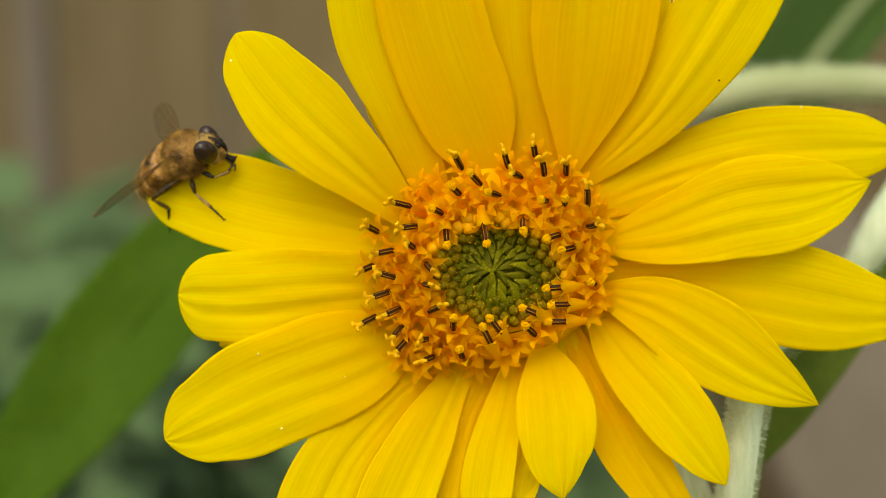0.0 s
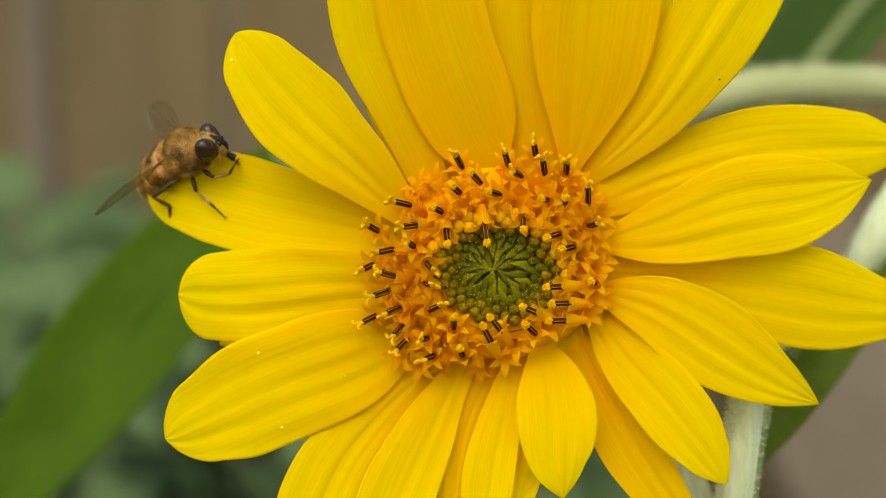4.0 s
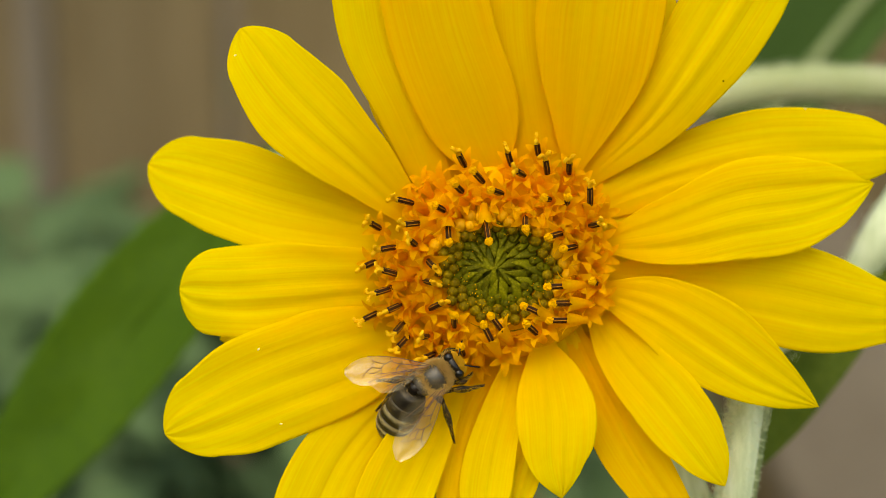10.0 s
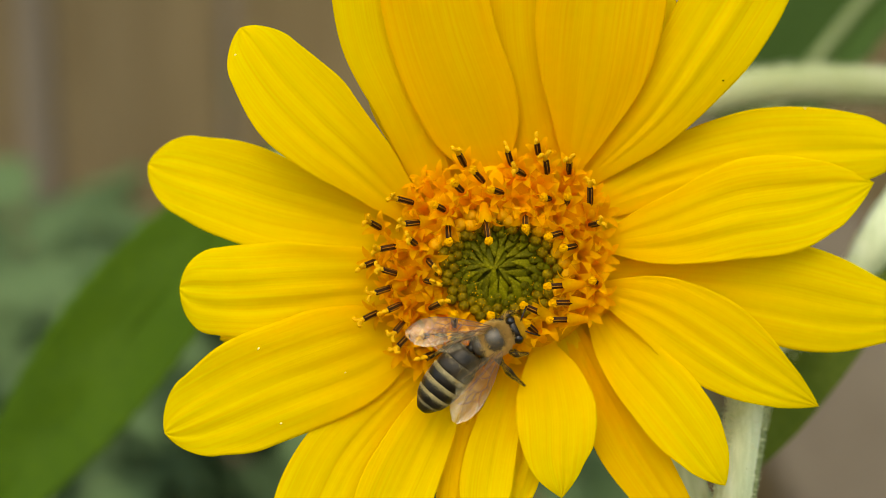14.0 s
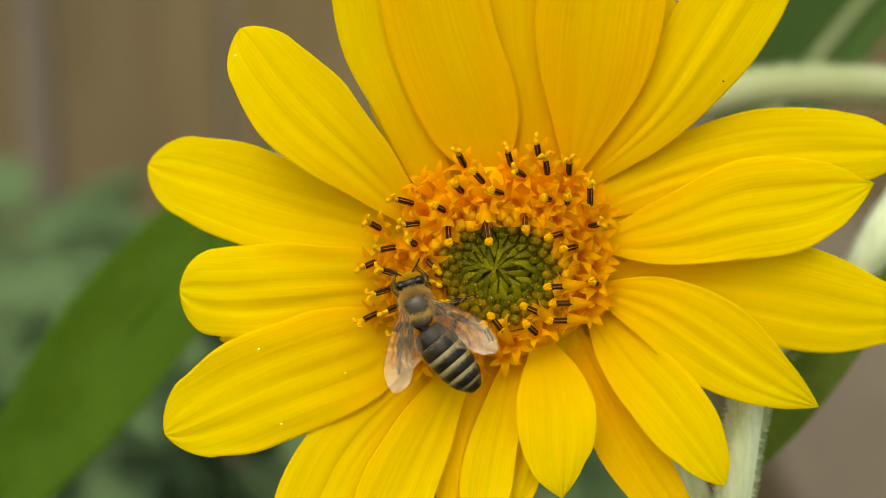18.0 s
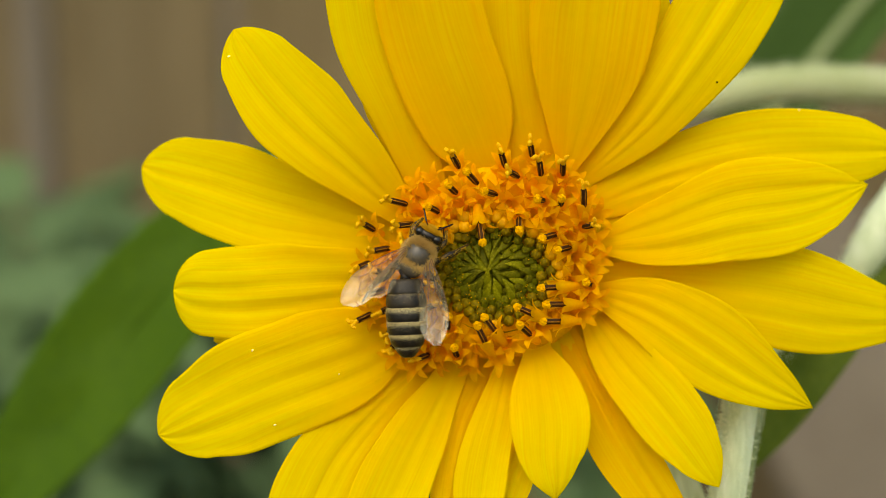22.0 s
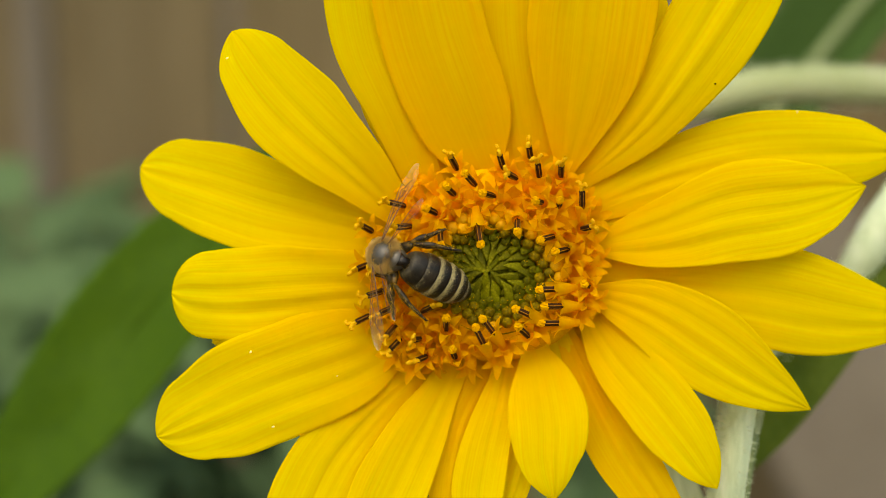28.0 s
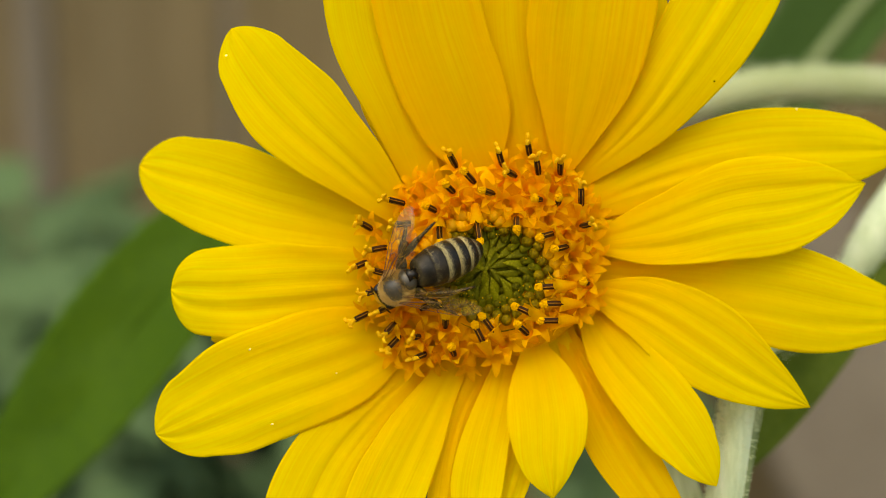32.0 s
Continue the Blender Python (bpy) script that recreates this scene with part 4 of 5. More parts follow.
# ---- neighbouring sunflower plant: stalk, long petiole, leaves ----
neighbour = thing("sunflower_plant", BLOOM, "blurred sunflower plant with pale stalks and broad green leaves", "plant")
rng = random.Random(5)
bm = bmesh.new()
stem = spline([(118, 60, -95), (112, 20, -88), (108, -40, -90), (105, -150, -110), down(105, -150, -110)], 6)
tube(bm, stem, [3, 4.5, 5.5, 6, 8], 12)
part("stalk", bm, STALK, neighbour)
bm = bmesh.new()
pet = spline([(112, 28, -88), (90, 24.2, -82), (66, 22.9, -76), (42, 22.3, -74), (16, 13, -78), (-6, 5, -82), (-20, 12, -84), (-24.1, 14.8, -84)], 6)
tube(bm, pet, [3.4, 2.8, 2.7, 2.5, 2.0, 1.6], 12)
part("petiole", bm, PETIOLE, neighbour, "pale green leaf stalk")
ob = link("petiole_hair", hair_on(pet[:20], 2.9, 1500, 1.2, rng), neighbour)
ob["kind"] = "stuff"
lm = orient(Vector((-24.1, 14.8, -84)) * MM, (-0.62, -0.78, 0.02), (-0.25, 0.15, 1))
big = part("leaf_blade", leaf_blade(80, 18.5, rng, cup=0.25, droop=0.02, teeth=0.015, nu=40, widest=0.46), LEAF, neighbour, "broad dark green leaf", lm)
part("midrib", rib(78, 0.6, 0.2, 0.02, -0.1), LEAF, big)
lm = orient(Vector((49.7, 12.5, -138)) * MM, (0.61, 0.79, 0.05), (-0.62, -0.1, 0.8))
up = part("leaf_blade", leaf_blade(88, 19, rng, cup=0.8, droop=0.05, teeth=0.02, nu=36), LEAF_DARK, neighbour, "broad green leaf with a pale midrib", lm)
part("midrib", rib(88, 2.0, 1.0, 0.05, 1.2), LEAF_RIB, up)
bm = bmesh.new()
tube(bm, spline([(116, 45, -92), (92, 24, -116), (49.7, 12.5, -138)], 6), [2.0, 1.1, 0.9], 10)
part("petiole", bm, BRACT, neighbour, "thin green leaf stalk")


# ---- leafy plants behind ----
def leafy_plant(x, y, z_top, z_low, count, spread, size, seed, label):
    """An upright stem with many pointed leaves between two heights (metres)."""
    rng = random.Random(seed)
    ob = thing("leafy_plant", pose(x, y, 0), label, "plant", "leafy plants behind the flower")
    bm = bmesh.new()
    path = spline([(0, 0, -0.01), (rng.uniform(-0.01, 0.01), 0.01, z_top * 0.5), (rng.uniform(-0.02, 0.02), 0, z_top)], 8)
    tube(bm, path, [0.005, 0.0015], 8)
    part("stem", bm, TWIG, ob, scale=1)
    shapes = [mesh_of("leaf", leaf_blade(size * 1000, size * 1000 * w, rng, droop=0.2, nu=10, nv=3), SHRUB) for w in (0.42, 0.55, 0.68)]
    for k in range(count):
        h = z_low + (z_top - z_low) * (k + rng.random()) / count
        a = k * 2.4 + rng.uniform(-0.4, 0.4)
        r = spread * rng.uniform(0.1, 1.0)
        d = Vector((math.cos(a), math.sin(a), rng.uniform(-0.5, 0.6)))
        m = orient((r * math.cos(a), r * math.sin(a) * 0.6, h), d, (rng.gauss(0, 0.25), -1, 0.8 + rng.gauss(0, 0.3))) @ Matrix.Scale(rng.uniform(0.7, 1.3), 4)
        link("leaf", shapes[k % 3], ob, m)
    return ob


leafy_plant(-0.165, 0.52, 0.884, 0.66, 720, 0.085, 0.025, 1, "blurred grey-green leafy plant behind the flower")
leafy_plant(-0.100, 0.62, 0.888, 0.62, 720, 0.095, 0.026, 2, "blurred green leafy plant behind the flower")
leafy_plant(-0.235, 0.68, 0.868, 0.62, 680, 0.110, 0.028, 3, "tall blurred green leafy plant near the fence")
leafy_plant(-0.122, 0.40, 0.906, 0.66, 520, 0.048, 0.020, 6, "pale blue-green leafy plant under the broad leaf")
leafy_plant(-0.040, 0.50, 0.812, 0.58, 300, 0.075, 0.032, 5, "low dark green leafy plant under the bloom")
leafy_plant(0.022, 0.50, 0.862, 0.58, 150, 0.045, 0.036, 4, "low blurred blue-green leafy plant under the bloom")


# ---- the insects ----
def wing(side, outline_pts, length, veins, name, parent, m, thick=0.02, film=None, broad=1.0, stretch=1.0):
    """A membrane along -Y with its leading edge outwards, and its veins."""
    bm = bmesh.new()
    lead, trail = outline_pts
    n = 30
    rows = []
    for i in range(n + 1):
        u = i / n
        a = np.interp(u, np.linspace(0, 1, len(lead)), lead)
        b = np.interp(u, np.linspace(0, 1, len(trail)), trail)
        rows.append([(side * broad * (b + (a - b) * k / 6), -length * u, 0.09 * math.sin(k * 1.9 + u * 3) * u) for k in range(7)])
    top = [[bm.verts.new(p) for p in r] for r in rows]
    low = [[bm.verts.new((p[0], p[1], p[2] - thick)) for p in r] for r in rows]
    for a, b in zip(top, top[1:]):
        for k in range(6):
            bm.faces.new((a[k], a[k + 1], b[k + 1], b[k]))
    for a, b in zip(low, low[1:]):
        for k in range(6):
            bm.faces.new((a[k], b[k], b[k + 1], a[k + 1]))
    w = part(name, bm, film or WING, parent, m=m)
    vb = bmesh.new()
    for pts in veins:
        tube(vb, spline([(side * broad * x, -y * stretch, 0.04) for x, y in pts], 4), [0.042, 0.026], 5)
    part("vein_net", vb, VEIN, w)
    return w


FORE = ([0.2, 0.42, 0.66, 0.88, 1.06, 1.18, 1.22, 1.2, 1.08, 0.78, 0.2], [0.0, -0.16, -0.3, -0.46, -0.68, -0.95, -1.2, -1.36, -1.36, -1.1, -0.3])
FORE_VEINS = [[(0.18, 0), (0.64, 1.5), (1.0, 3.0), (1.2, 4.6), (1.2, 5.4)], [(0.1, 0.1), (0.3, 1.8), (0.5, 2.9), (0.72, 3.3), (1.05, 3.4)], [(0.05, 0.2), (-0.12, 1.6), (-0.32, 2.9), (-0.7, 4.4), (-1.1, 5.4)],
              [(0.0, 0.3), (-0.28, 2.0), (-0.55, 3.4)], [(0.42, 2.5), (0.0, 2.9), (-0.3, 2.9)], [(0.72, 3.3), (0.45, 3.9), (0.1, 4.2), (-0.6, 4.2)], [(0.45, 3.9), (0.75, 4.8), (1.2, 5.2)], [(0.1, 4.2), (0.25, 5.0), (0.75, 4.8)], [(0.25, 5.0), (-0.2, 5.6), (-0.75, 5.9)], [(0.0, 4.2), (-0.3, 4.9), (-0.2, 5.6)]]
HIND = ([0.15, 0.35, 0.5, 0.6, 0.6, 0.5, 0.0], [0.0, -0.35, -0.8, -1.15, -1.3, -1.1, -0.3])
HIND_VEINS = [[(0.1, 0), (0.35, 2), (0.5, 3.8)], [(0.0, 0.1), (-0.3, 1.8), (-0.7, 3.4)], [(0.25, 1.6), (-0.25, 1.8)]]


def leg(name, joints, thick, parent, material, knee_material=None, hair=False):
    """A jointed leg as one stiff part: thigh, with shin and foot under it. Its pivot is the hip."""
    hip = Vector(joints[0])
    js = [Vector(j) - hip for j in joints]
    bm = bmesh.new()
    tube(bm, spline([js[0], js[0].lerp(js[1], 0.5) + Vector((0, 0, 0.1)), js[1]], 3), [thick * 0.8, thick * 1.25, thick * 0.7], 8)
    a = part(name, bm, material, parent, m=pm(*hip))
    bm = bmesh.new()
    tube(bm, spline([js[1], js[1].lerp(js[2], 0.6), js[2]], 3), [thick * 0.6, thick * 1.15, thick * 0.85], 8, flat=0.75)
    part("shin", bm, knee_material or material, a)
    bm = bmesh.new()
    foot = spline([js[2], js[2].lerp(js[3], 0.4), js[3]], 4)
    tube(bm, foot, [thick * 0.75, thick * 0.55, thick * 0.5, thick * 0.32], 7)
    d = (js[3] - js[2]).normalized()
    s = d.cross(Vector((0, 0, 1))).normalized()
    for k in (-1, 1):
        tube(bm, [js[3], js[3] + d * 0.12 + s * 0.09 * k, js[3] + d * 0.15 + s * 0.11 * k - Vector((0, 0, 0.1))], [0.05, 0.04, 0.02], 5)
    part("foot", bm, material, a)
    if hair:
        rng = random.Random(name)
        verts, faces = [], []
        for _ in range(420):
            u = rng.uniform(0.4, 2.7)
            i = int(u)
            p = js[i].lerp(js[i + 1], u - i)
            n = Vector((rng.gauss(0, 1), rng.gauss(0, 1), rng.gauss(0, 1))).normalized()
            sd = n.cross(js[3] - js[0]).normalized() * 0.02
            p = p + n * thick * (0.8 if i < 2 else 0.5)
            k = len(verts)
            verts += [p - sd, p + sd, p + n * rng.uniform(0.1, 0.3) + (js[3] - js[0]).normalized() * 0.12]
            faces.append((k, k + 1, k + 2))
        me = bpy.data.meshes.new("leg_hair")
        me.from_pydata([v * MM for v in verts], [], faces)
        me.materials.append(BEE_FUZZ)
        link("leg_hair", me, a)["kind"] = "stuff"
    return a


def plate_ring(material, parent, name, y0, y1, r0, r1, flat, label=""):
    """One belly plate as a tapered shell with UV along it."""
    bm = bmesh.new()
    uvl = bm.loops.layers.uv.new("UVMap")
    n, sides = 7, 26
    rings, uvs = [], {}
    for i in range(n + 1):
        u = i / n
        r = r0 + (r1 - r0) * u + 0.05 * math.sin(math.pi * min(1, u * 1.05)) * r0
        if i == n:
            r *= 0.93
        if i == 0:
            r *= 0.96
        ring = []
        for k in range(sides):
            a = 2 * math.pi * k / sides
            v = bm.verts.new((r * math.cos(a), y0 + (y1 - y0) * u, r * flat * math.sin(a)))
            uvs[v] = (u, k / sides)
            ring.append(v)
        rings.append(ring)
    for a, b in zip(rings, rings[1:]):
        for k in range(sides):
            bm.faces.new((a[k], a[(k + 1) % sides], b[(k + 1) % sides], b[k]))
    bm.faces.new(rings[0][::-1])
    bm.faces.new(rings[-1])
    for f in bm.faces:
        for lo in f.loops:
            lo[uvl].uv = uvs[lo.vert]
    return part(name, bm, material, parent, label)


def honeybee():
    rng = random.Random(21)
    bee = thing("honeybee", BLOOM, "dark honeybee with pale banded abdomen dusted with pollen", "bee")
    bee.scale = (0.92, 0.92, 0.92)
    out = {"bee": bee}
    bm = bmesh.new()
    ball(bm, (0, 0.1, 0), 1.5, 1.62, 1.42, 24, 16)
    ball(bm, (0, -1.5, -0.1), 1.2, 0.95, 1.1, 18, 12)
    thorax = part("thorax", bm, BEE_GREY, bee, "grey-black domed thorax")
    ob = link("thorax_fur", fur_mesh("thorax_fur", BEE_FUR, rng, 9000, (0, 0.05, -0.05), (1.48, 1.64, 1.38), 0.62, (0, -0.15, 0.1), lambda d: d.z < 0.46 + 0.3 * rng.random() or d.y > 0.5 + 0.25 * rng.random() or d.y < -0.36 - 0.25 * rng.random(), width=0.026), bee)
    ob["kind"] = "stuff"
    ob = link("thorax_down", fur_mesh("thorax_down", BEE_FUR, rng, 1300, (0, 0.1, 0), (1.5, 1.62, 1.42), 0.38, (0, -0.5, 0.1), width=0.011), bee)
    ob["kind"] = "stuff"
    bm = bmesh.new()
    for _ in range(22):
        d = Vector((rng.gauss(0, 1), rng.gauss(0, 1), abs(rng.gauss(0, 1)) + 0.1)).normalized()
        r = rng.uniform(0.025, 0.05)
        ball(bm, (d.x * 1.6, 0.1 + d.y * 1.72, d.z * 1.52), r, r, r, 6, 4)
    part("pollen_grains", bm, POLLEN, bee)["kind"] = "stuff"
    ob = link("front_fur", fur_mesh("front_fur", BEE_FUR, rng, 4000, (0, 0.1, -0.05), (1.48, 1.64, 1.38), 0.55, (0, 0.0, 0.15), lambda d: d.y > 0.36 + 0.2 * rng.random(), width=0.024), bee)
    ob["kind"] = "stuff"
    # head
    bm = bmesh.new()
    ball(bm, (0, 0.42, -0.1), 1.42, 0.78, 1.12, 22, 16)
    head = part("head", bm, BEE_BLACK, bee, m=pm(0, 1.95, -0.25))
    out["head"] = head
    for s in (-1, 1):
        bm = bmesh.new()
        ball(bm, (s * 0.80, 0.40, -0.05), 0.72, 0.62, 1.02, 20, 14, (0, s * 22, s * 6))
        part("eye", bm, BEE_EYE, head, "glossy black eye")
        bm = bmesh.new()
        tube(bm, spline([(s * 0.3, 1.05, 0.1), (s * 0.75, 1.55, 0.45), (s * 1.0, 1.8, 0.35), (s * 1.7, 2.6, -0.3)], 4), [0.085, 0.08, 0.10, 0.09], 7)
        part("antenna", bm, BEE_BLACK, head)
    ob = link("head_fur", fur_mesh("head_fur", BEE_FUZZ, rng, 6500, (0, 0.46, -0.1), (1.28, 0.78, 1.1), 0.42, (0, 0.4, 0.35), lambda d: d.y > 0.55 - 0.2 * rng.random(), width=0.022), head)
    ob["kind"] = "stuff"
    ob = link("collar_fur", fur_mesh("collar_fur", BEE_FUR, rng, 2000, (0, -0.05, -0.08), (1.2, 0.42, 1.0), 0.3, (0, 0.0, 0.3)), head)
    ob["kind"] = "stuff"
    # belly
    bm = bmesh.new()
    tube(bm, [(0, 0.95, -0.25), (0, 0.3, -0.2), (0, -0.4, -0.15)], [0.75, 0.5, 0.8], 12)
    belly = part("abdomen", bm, BEE_BLACK, bee, "black abdomen with pale hair bands", pm(0, -2.7, -0.1))
    out["abdomen"] = belly
    edges = [-0.05, -1.5, -2.95, -4.4, -5.75, -6.95, -8.0]
    radii = [1.45, 1.96, 2.08, 2.06, 1.9, 1.5, 0.62]
    for k in range(6):
        plate_ring(BEE_PLATE_FRONT if k < 2 else BEE_PLATE, belly, "belly_plate", edges[k], edges[k + 1] - 0.16, radii[k], radii[k + 1] * 1.0, 0.86)
        if 0 < k < 5:
            me = bpy.data.meshes.new("band_hair")
            verts, faces = [], []
            for _ in range((0, 120, 700, 1300, 1400)[k]):
                a = rng.uniform(-0.2, math.pi + 0.2)
                y = edges[k] - abs(rng.gauss(0.05, 0.27))
                u = (edges[k] - y) / (edges[k] - edges[k + 1])
                r = (radii[k] + (radii[k + 1] - radii[k]) * u) * 1.035
                p = Vector((r * math.cos(a), y, r * 0.86 * math.sin(a)))
                n = Vector((math.cos(a), 0, math.sin(a)))
                sd = Vector((-math.sin(a), 0, math.cos(a))) * 0.012
                i = len(verts)
                verts += [p - sd, p + sd, p + n * rng.uniform(0.02, 0.08) + Vector((rng.gauss(0, 0.03), -0.15, 0))]
                faces.append((i, i + 1, i + 2))
            me.from_pydata([v * MM for v in verts], [], faces)
            me.materials.append(BEE_PALE)
            link("band_hair", me, belly)["kind"] = "stuff"
    ob = link("belly_fur", fur_mesh("belly_fur", BEE_FUR, rng, 3600, (0, -3.7, 0), (2.0, 3.8, 1.7), 0.36, (0, -0.9, 0.0), lambda d: d.z < 0.45 or d.y > 0.75, width=0.022), belly)
    ob["kind"] = "stuff"
    # wings
    for s, side in ((-1, "left"), (1, "right")):
        out["hind_" + side] = wing(s, HIND, 5.9, HIND_VEINS, "hind_wing", bee, pm(s * 1.15, -0.5, 1.0, 0, 0, s * 25), broad=1.2, stretch=1.28)
        out["fore_" + side] = wing(s, FORE, 8.9, FORE_VEINS, "fore_wing", bee, pm(s * 1.25, 0.25, 1.15, 0, 0, s * 25), broad=1.18, stretch=1.2)
    # legs
    for s, side in ((-1, "left"), (1, "right")):
        out["leg_f_" + side] = leg("fore_leg", [(s * 0.8, 1.0, -1.0), (s * 1.75, 1.4, -0.9), (s * 2.15, 2.4, -1.5), (s * 2.1, 3.4, -2.4)], 0.44, bee, BEE_LEG, hair=True)
        out["leg_m_" + side] = leg("middle_leg", [(s * 1.0, -0.6, -1.1), (s * 2.7, -0.3, -0.6), (s * 4.4, 0.2, -1.2), (s * 5.9, 0.9, -2.4)], 0.42, bee, BEE_LEG, hair=True)
        out["leg_h_" + side] = leg("hind_leg", [(s * 0.9, -1.0, -1.1), (s * 2.3, -2.2, -0.4), (s * 3.3, -4.4, -1.0), (s * 4.0, -6.4, -2.4)], 0.38, bee, BEE_LEG, hair=True)
    return out


def hoverfly():
    rng = random.Random(22)
    fly = thing("hoverfly", BLOOM, "golden-brown furry hoverfly with large dark eyes", "fly")
    fly.scale = (1.18, 1.18, 1.18)
    out = {"fly": fly}
    bm = bmesh.new()
    ball(bm, (0, 0.0, 0), 2.1, 2.2, 1.95, 24, 16)
    part("thorax", bm, FLY_COAT, fly, "golden-brown furry thorax")
    bm = bmesh.new()
    ball(bm, (0, -2.05, 0.75), 1.25, 0.6, 0.55, 16, 10)
    part("shield", bm, FLY_PLATE, fly, "shiny tan back shield")
    link("thorax_fur", fur_mesh("thorax_fur", FLY_FUR, rng, 11000, (0, 0, 0), (2.1, 2.2, 1.95), 0.34, (0, -0.6, 0), width=0.016), fly)["kind"] = "stuff"
    bm = bmesh.new()
    ball(bm, (0, 0.6, -0.1), 1.3, 1.0, 1.5, 20, 14)
    ball(bm, (0, 1.2, -0.5), 0.66, 0.7, 1.0, 16, 12)
    head = part("head", bm, FLY_FACE, fly, "pale pollen-dusted face", pm(0, 2.1, 0.1, 0, 0, 16))
    for s in (-1, 1):
        bm = bmesh.new()
        ball(bm, (s * 0.74, 0.60, 0.1), 0.86, 0.96, 1.42, 22, 16, (0, s * 24, s * 22))
        part("eye", bm, FLY_EYE, head, "large dark brown eye")
        bm = bmesh.new()
        tube(bm, spline([(s * 0.2, 1.35, 0.25), (s * 0.35, 1.7, 0.1), (s * 0.45, 1.85, -0.15)], 3), [0.12, 0.18, 0.14], 7)
        part("antenna", bm, BEE_BLACK, head)
    bm = bmesh.new()
    tube(bm, spline([(0, 1.2, -1.0), (0, 1.5, -1.6), (0, 1.75, -2.1)], 3), [0.3, 0.26, 0.34], 8)
    part("proboscis", bm, BEE_BLACK, head)
    bm = bmesh.new()
    tube(bm, spline([(0, 1.25, 0.95), (0, 1.55, 0.35), (0, 1.9, -0.35), (0, 1.8, -1.0)], 4), [0.16, 0.24, 0.26, 0.14], 8)
    part("face_stripe", bm, BEE_BLACK, head, "shiny black stripe down the face")
    link("head_fur", fur_mesh("head_fur", FLY_FUR, rng, 700, (0, 0.6, -0.1), (1.3, 0.9, 1.4), 0.3, (0, 0.4, 0), lambda d: abs(d.x) < 0.5 and d.y > 0), head)["kind"] = "stuff"
    bm = bmesh.new()
    tube(bm, [(0, -1.8, 0), (0, -2.4, 0.05)], [1.2, 1.4], 14)
    for v in bm.verts:
        v.co.y += 1.8
    belly = part("abdomen", bm, FLY_COAT, fly, "orange-brown abdomen with dark marks", pm(0, -1.8, 0, 28, 0, 0))
    edges = [-0.3, -2.1, -3.8, -5.2, -6.4]
    radii = [2.15, 2.5, 2.2, 1.6, 0.5]
    for k in range(4):
        plate_ring(FLY_PLATE, belly, "belly_plate", edges[k], edges[k + 1] - 0.12, radii[k], radii[k + 1], 0.72)
    link("belly_fur", fur_mesh("belly_fur", FLY_FUR, rng, 900, (0, -3.2, 0), (2.4, 3.3, 1.7), 0.3, (0, -0.8, 0)), belly)["kind"] = "stuff"
    fly_wing = ([0.2, 0.8, 1.3, 1.6, 1.75, 1.7, 1.5, 0.9, 0.1], [0.0, -0.5, -1.0, -1.4, -1.6, -1.6, -1.4, -1.0, -0.2])
    veins = [[(0.15, 0), (1.05, 2.6), (1.6, 5.4)], [(0.1, 0), (0.5, 2.6), (1.0, 5.2), (1.2, 7.2)], [(0.0, 0), (-0.2, 3), (0.0, 5.4), (0.4, 7.6)], [(0.0, 0.2), (-0.8, 3), (-1.2, 5.6)], [(0.5, 3), (-0.2, 3.4)], [(0.4, 5.8), (-0.5, 6.2)]]
    for s, side in ((-1, "left"), (1, "right")):
        out["wing_" + side] = wing(s, fly_wing, 7.6, veins, "wing", fly, pm(s * 1.6, -0.8, 1.0, 0, 0, s * 40), film=FLY_WING)
    for s, side in ((-1, "left"), (1, "right")):
        out["leg_f_" + side] = leg("fore_leg", [(s * 0.9, 1.2, -1.5), (s * 1.5, 1.9, -2.3), (s * 1.2, 3.1, -2.9), (s * 0.4, 4.2, -2.6)], 0.2, fly, BEE_LEG, PALE_KNEE)
        out["leg_m_" + side] = leg("middle_leg", [(s * 1.2, 0.0, -1.6), (s * 2.2, 0.2, -2.6), (s * 3.0, 1.6, -3.6), (s * 3.6, 2.6, -4.8)], 0.19, fly, BEE_LEG, PALE_KNEE)
        out["leg_h_" + side] = leg("hind_leg", [(s * 1.1, -1.0, -1.5), (s * 3.4, -3.3, -1.3), (s * 3.2, -2.6, -2.8), (s * 4.4, -3.0, -4.2)], 0.24, fly, BEE_LEG)
    return out


BEE = honeybee()
FLY = hoverfly()


def in_bloom(x, y, z, forward, up):
    """An insect's pose from bloom-space millimetres and directions."""
    return BLOOM @ orient(Vector((x, y, z)) * MM, forward, up)


def bee_pose(x, y, z, heading, nose=0.0, side=0.0):
    """heading: degrees anticlockwise from straight up the bloom; nose: degrees that the head dips."""
    return BLOOM @ pm(x, y, z, 0, 0, heading) @ pm(0, 0, 0, -nose, side, 0)


ON_SOIL = orient((-0.10, 0.12, 0.0026), (0.6, 0.8, 0), (0, 0, 1))
ON_FENCE = orient((0.1, 1.12, 1.727), (0.9, 0.2, 0), (0, 0, 1))


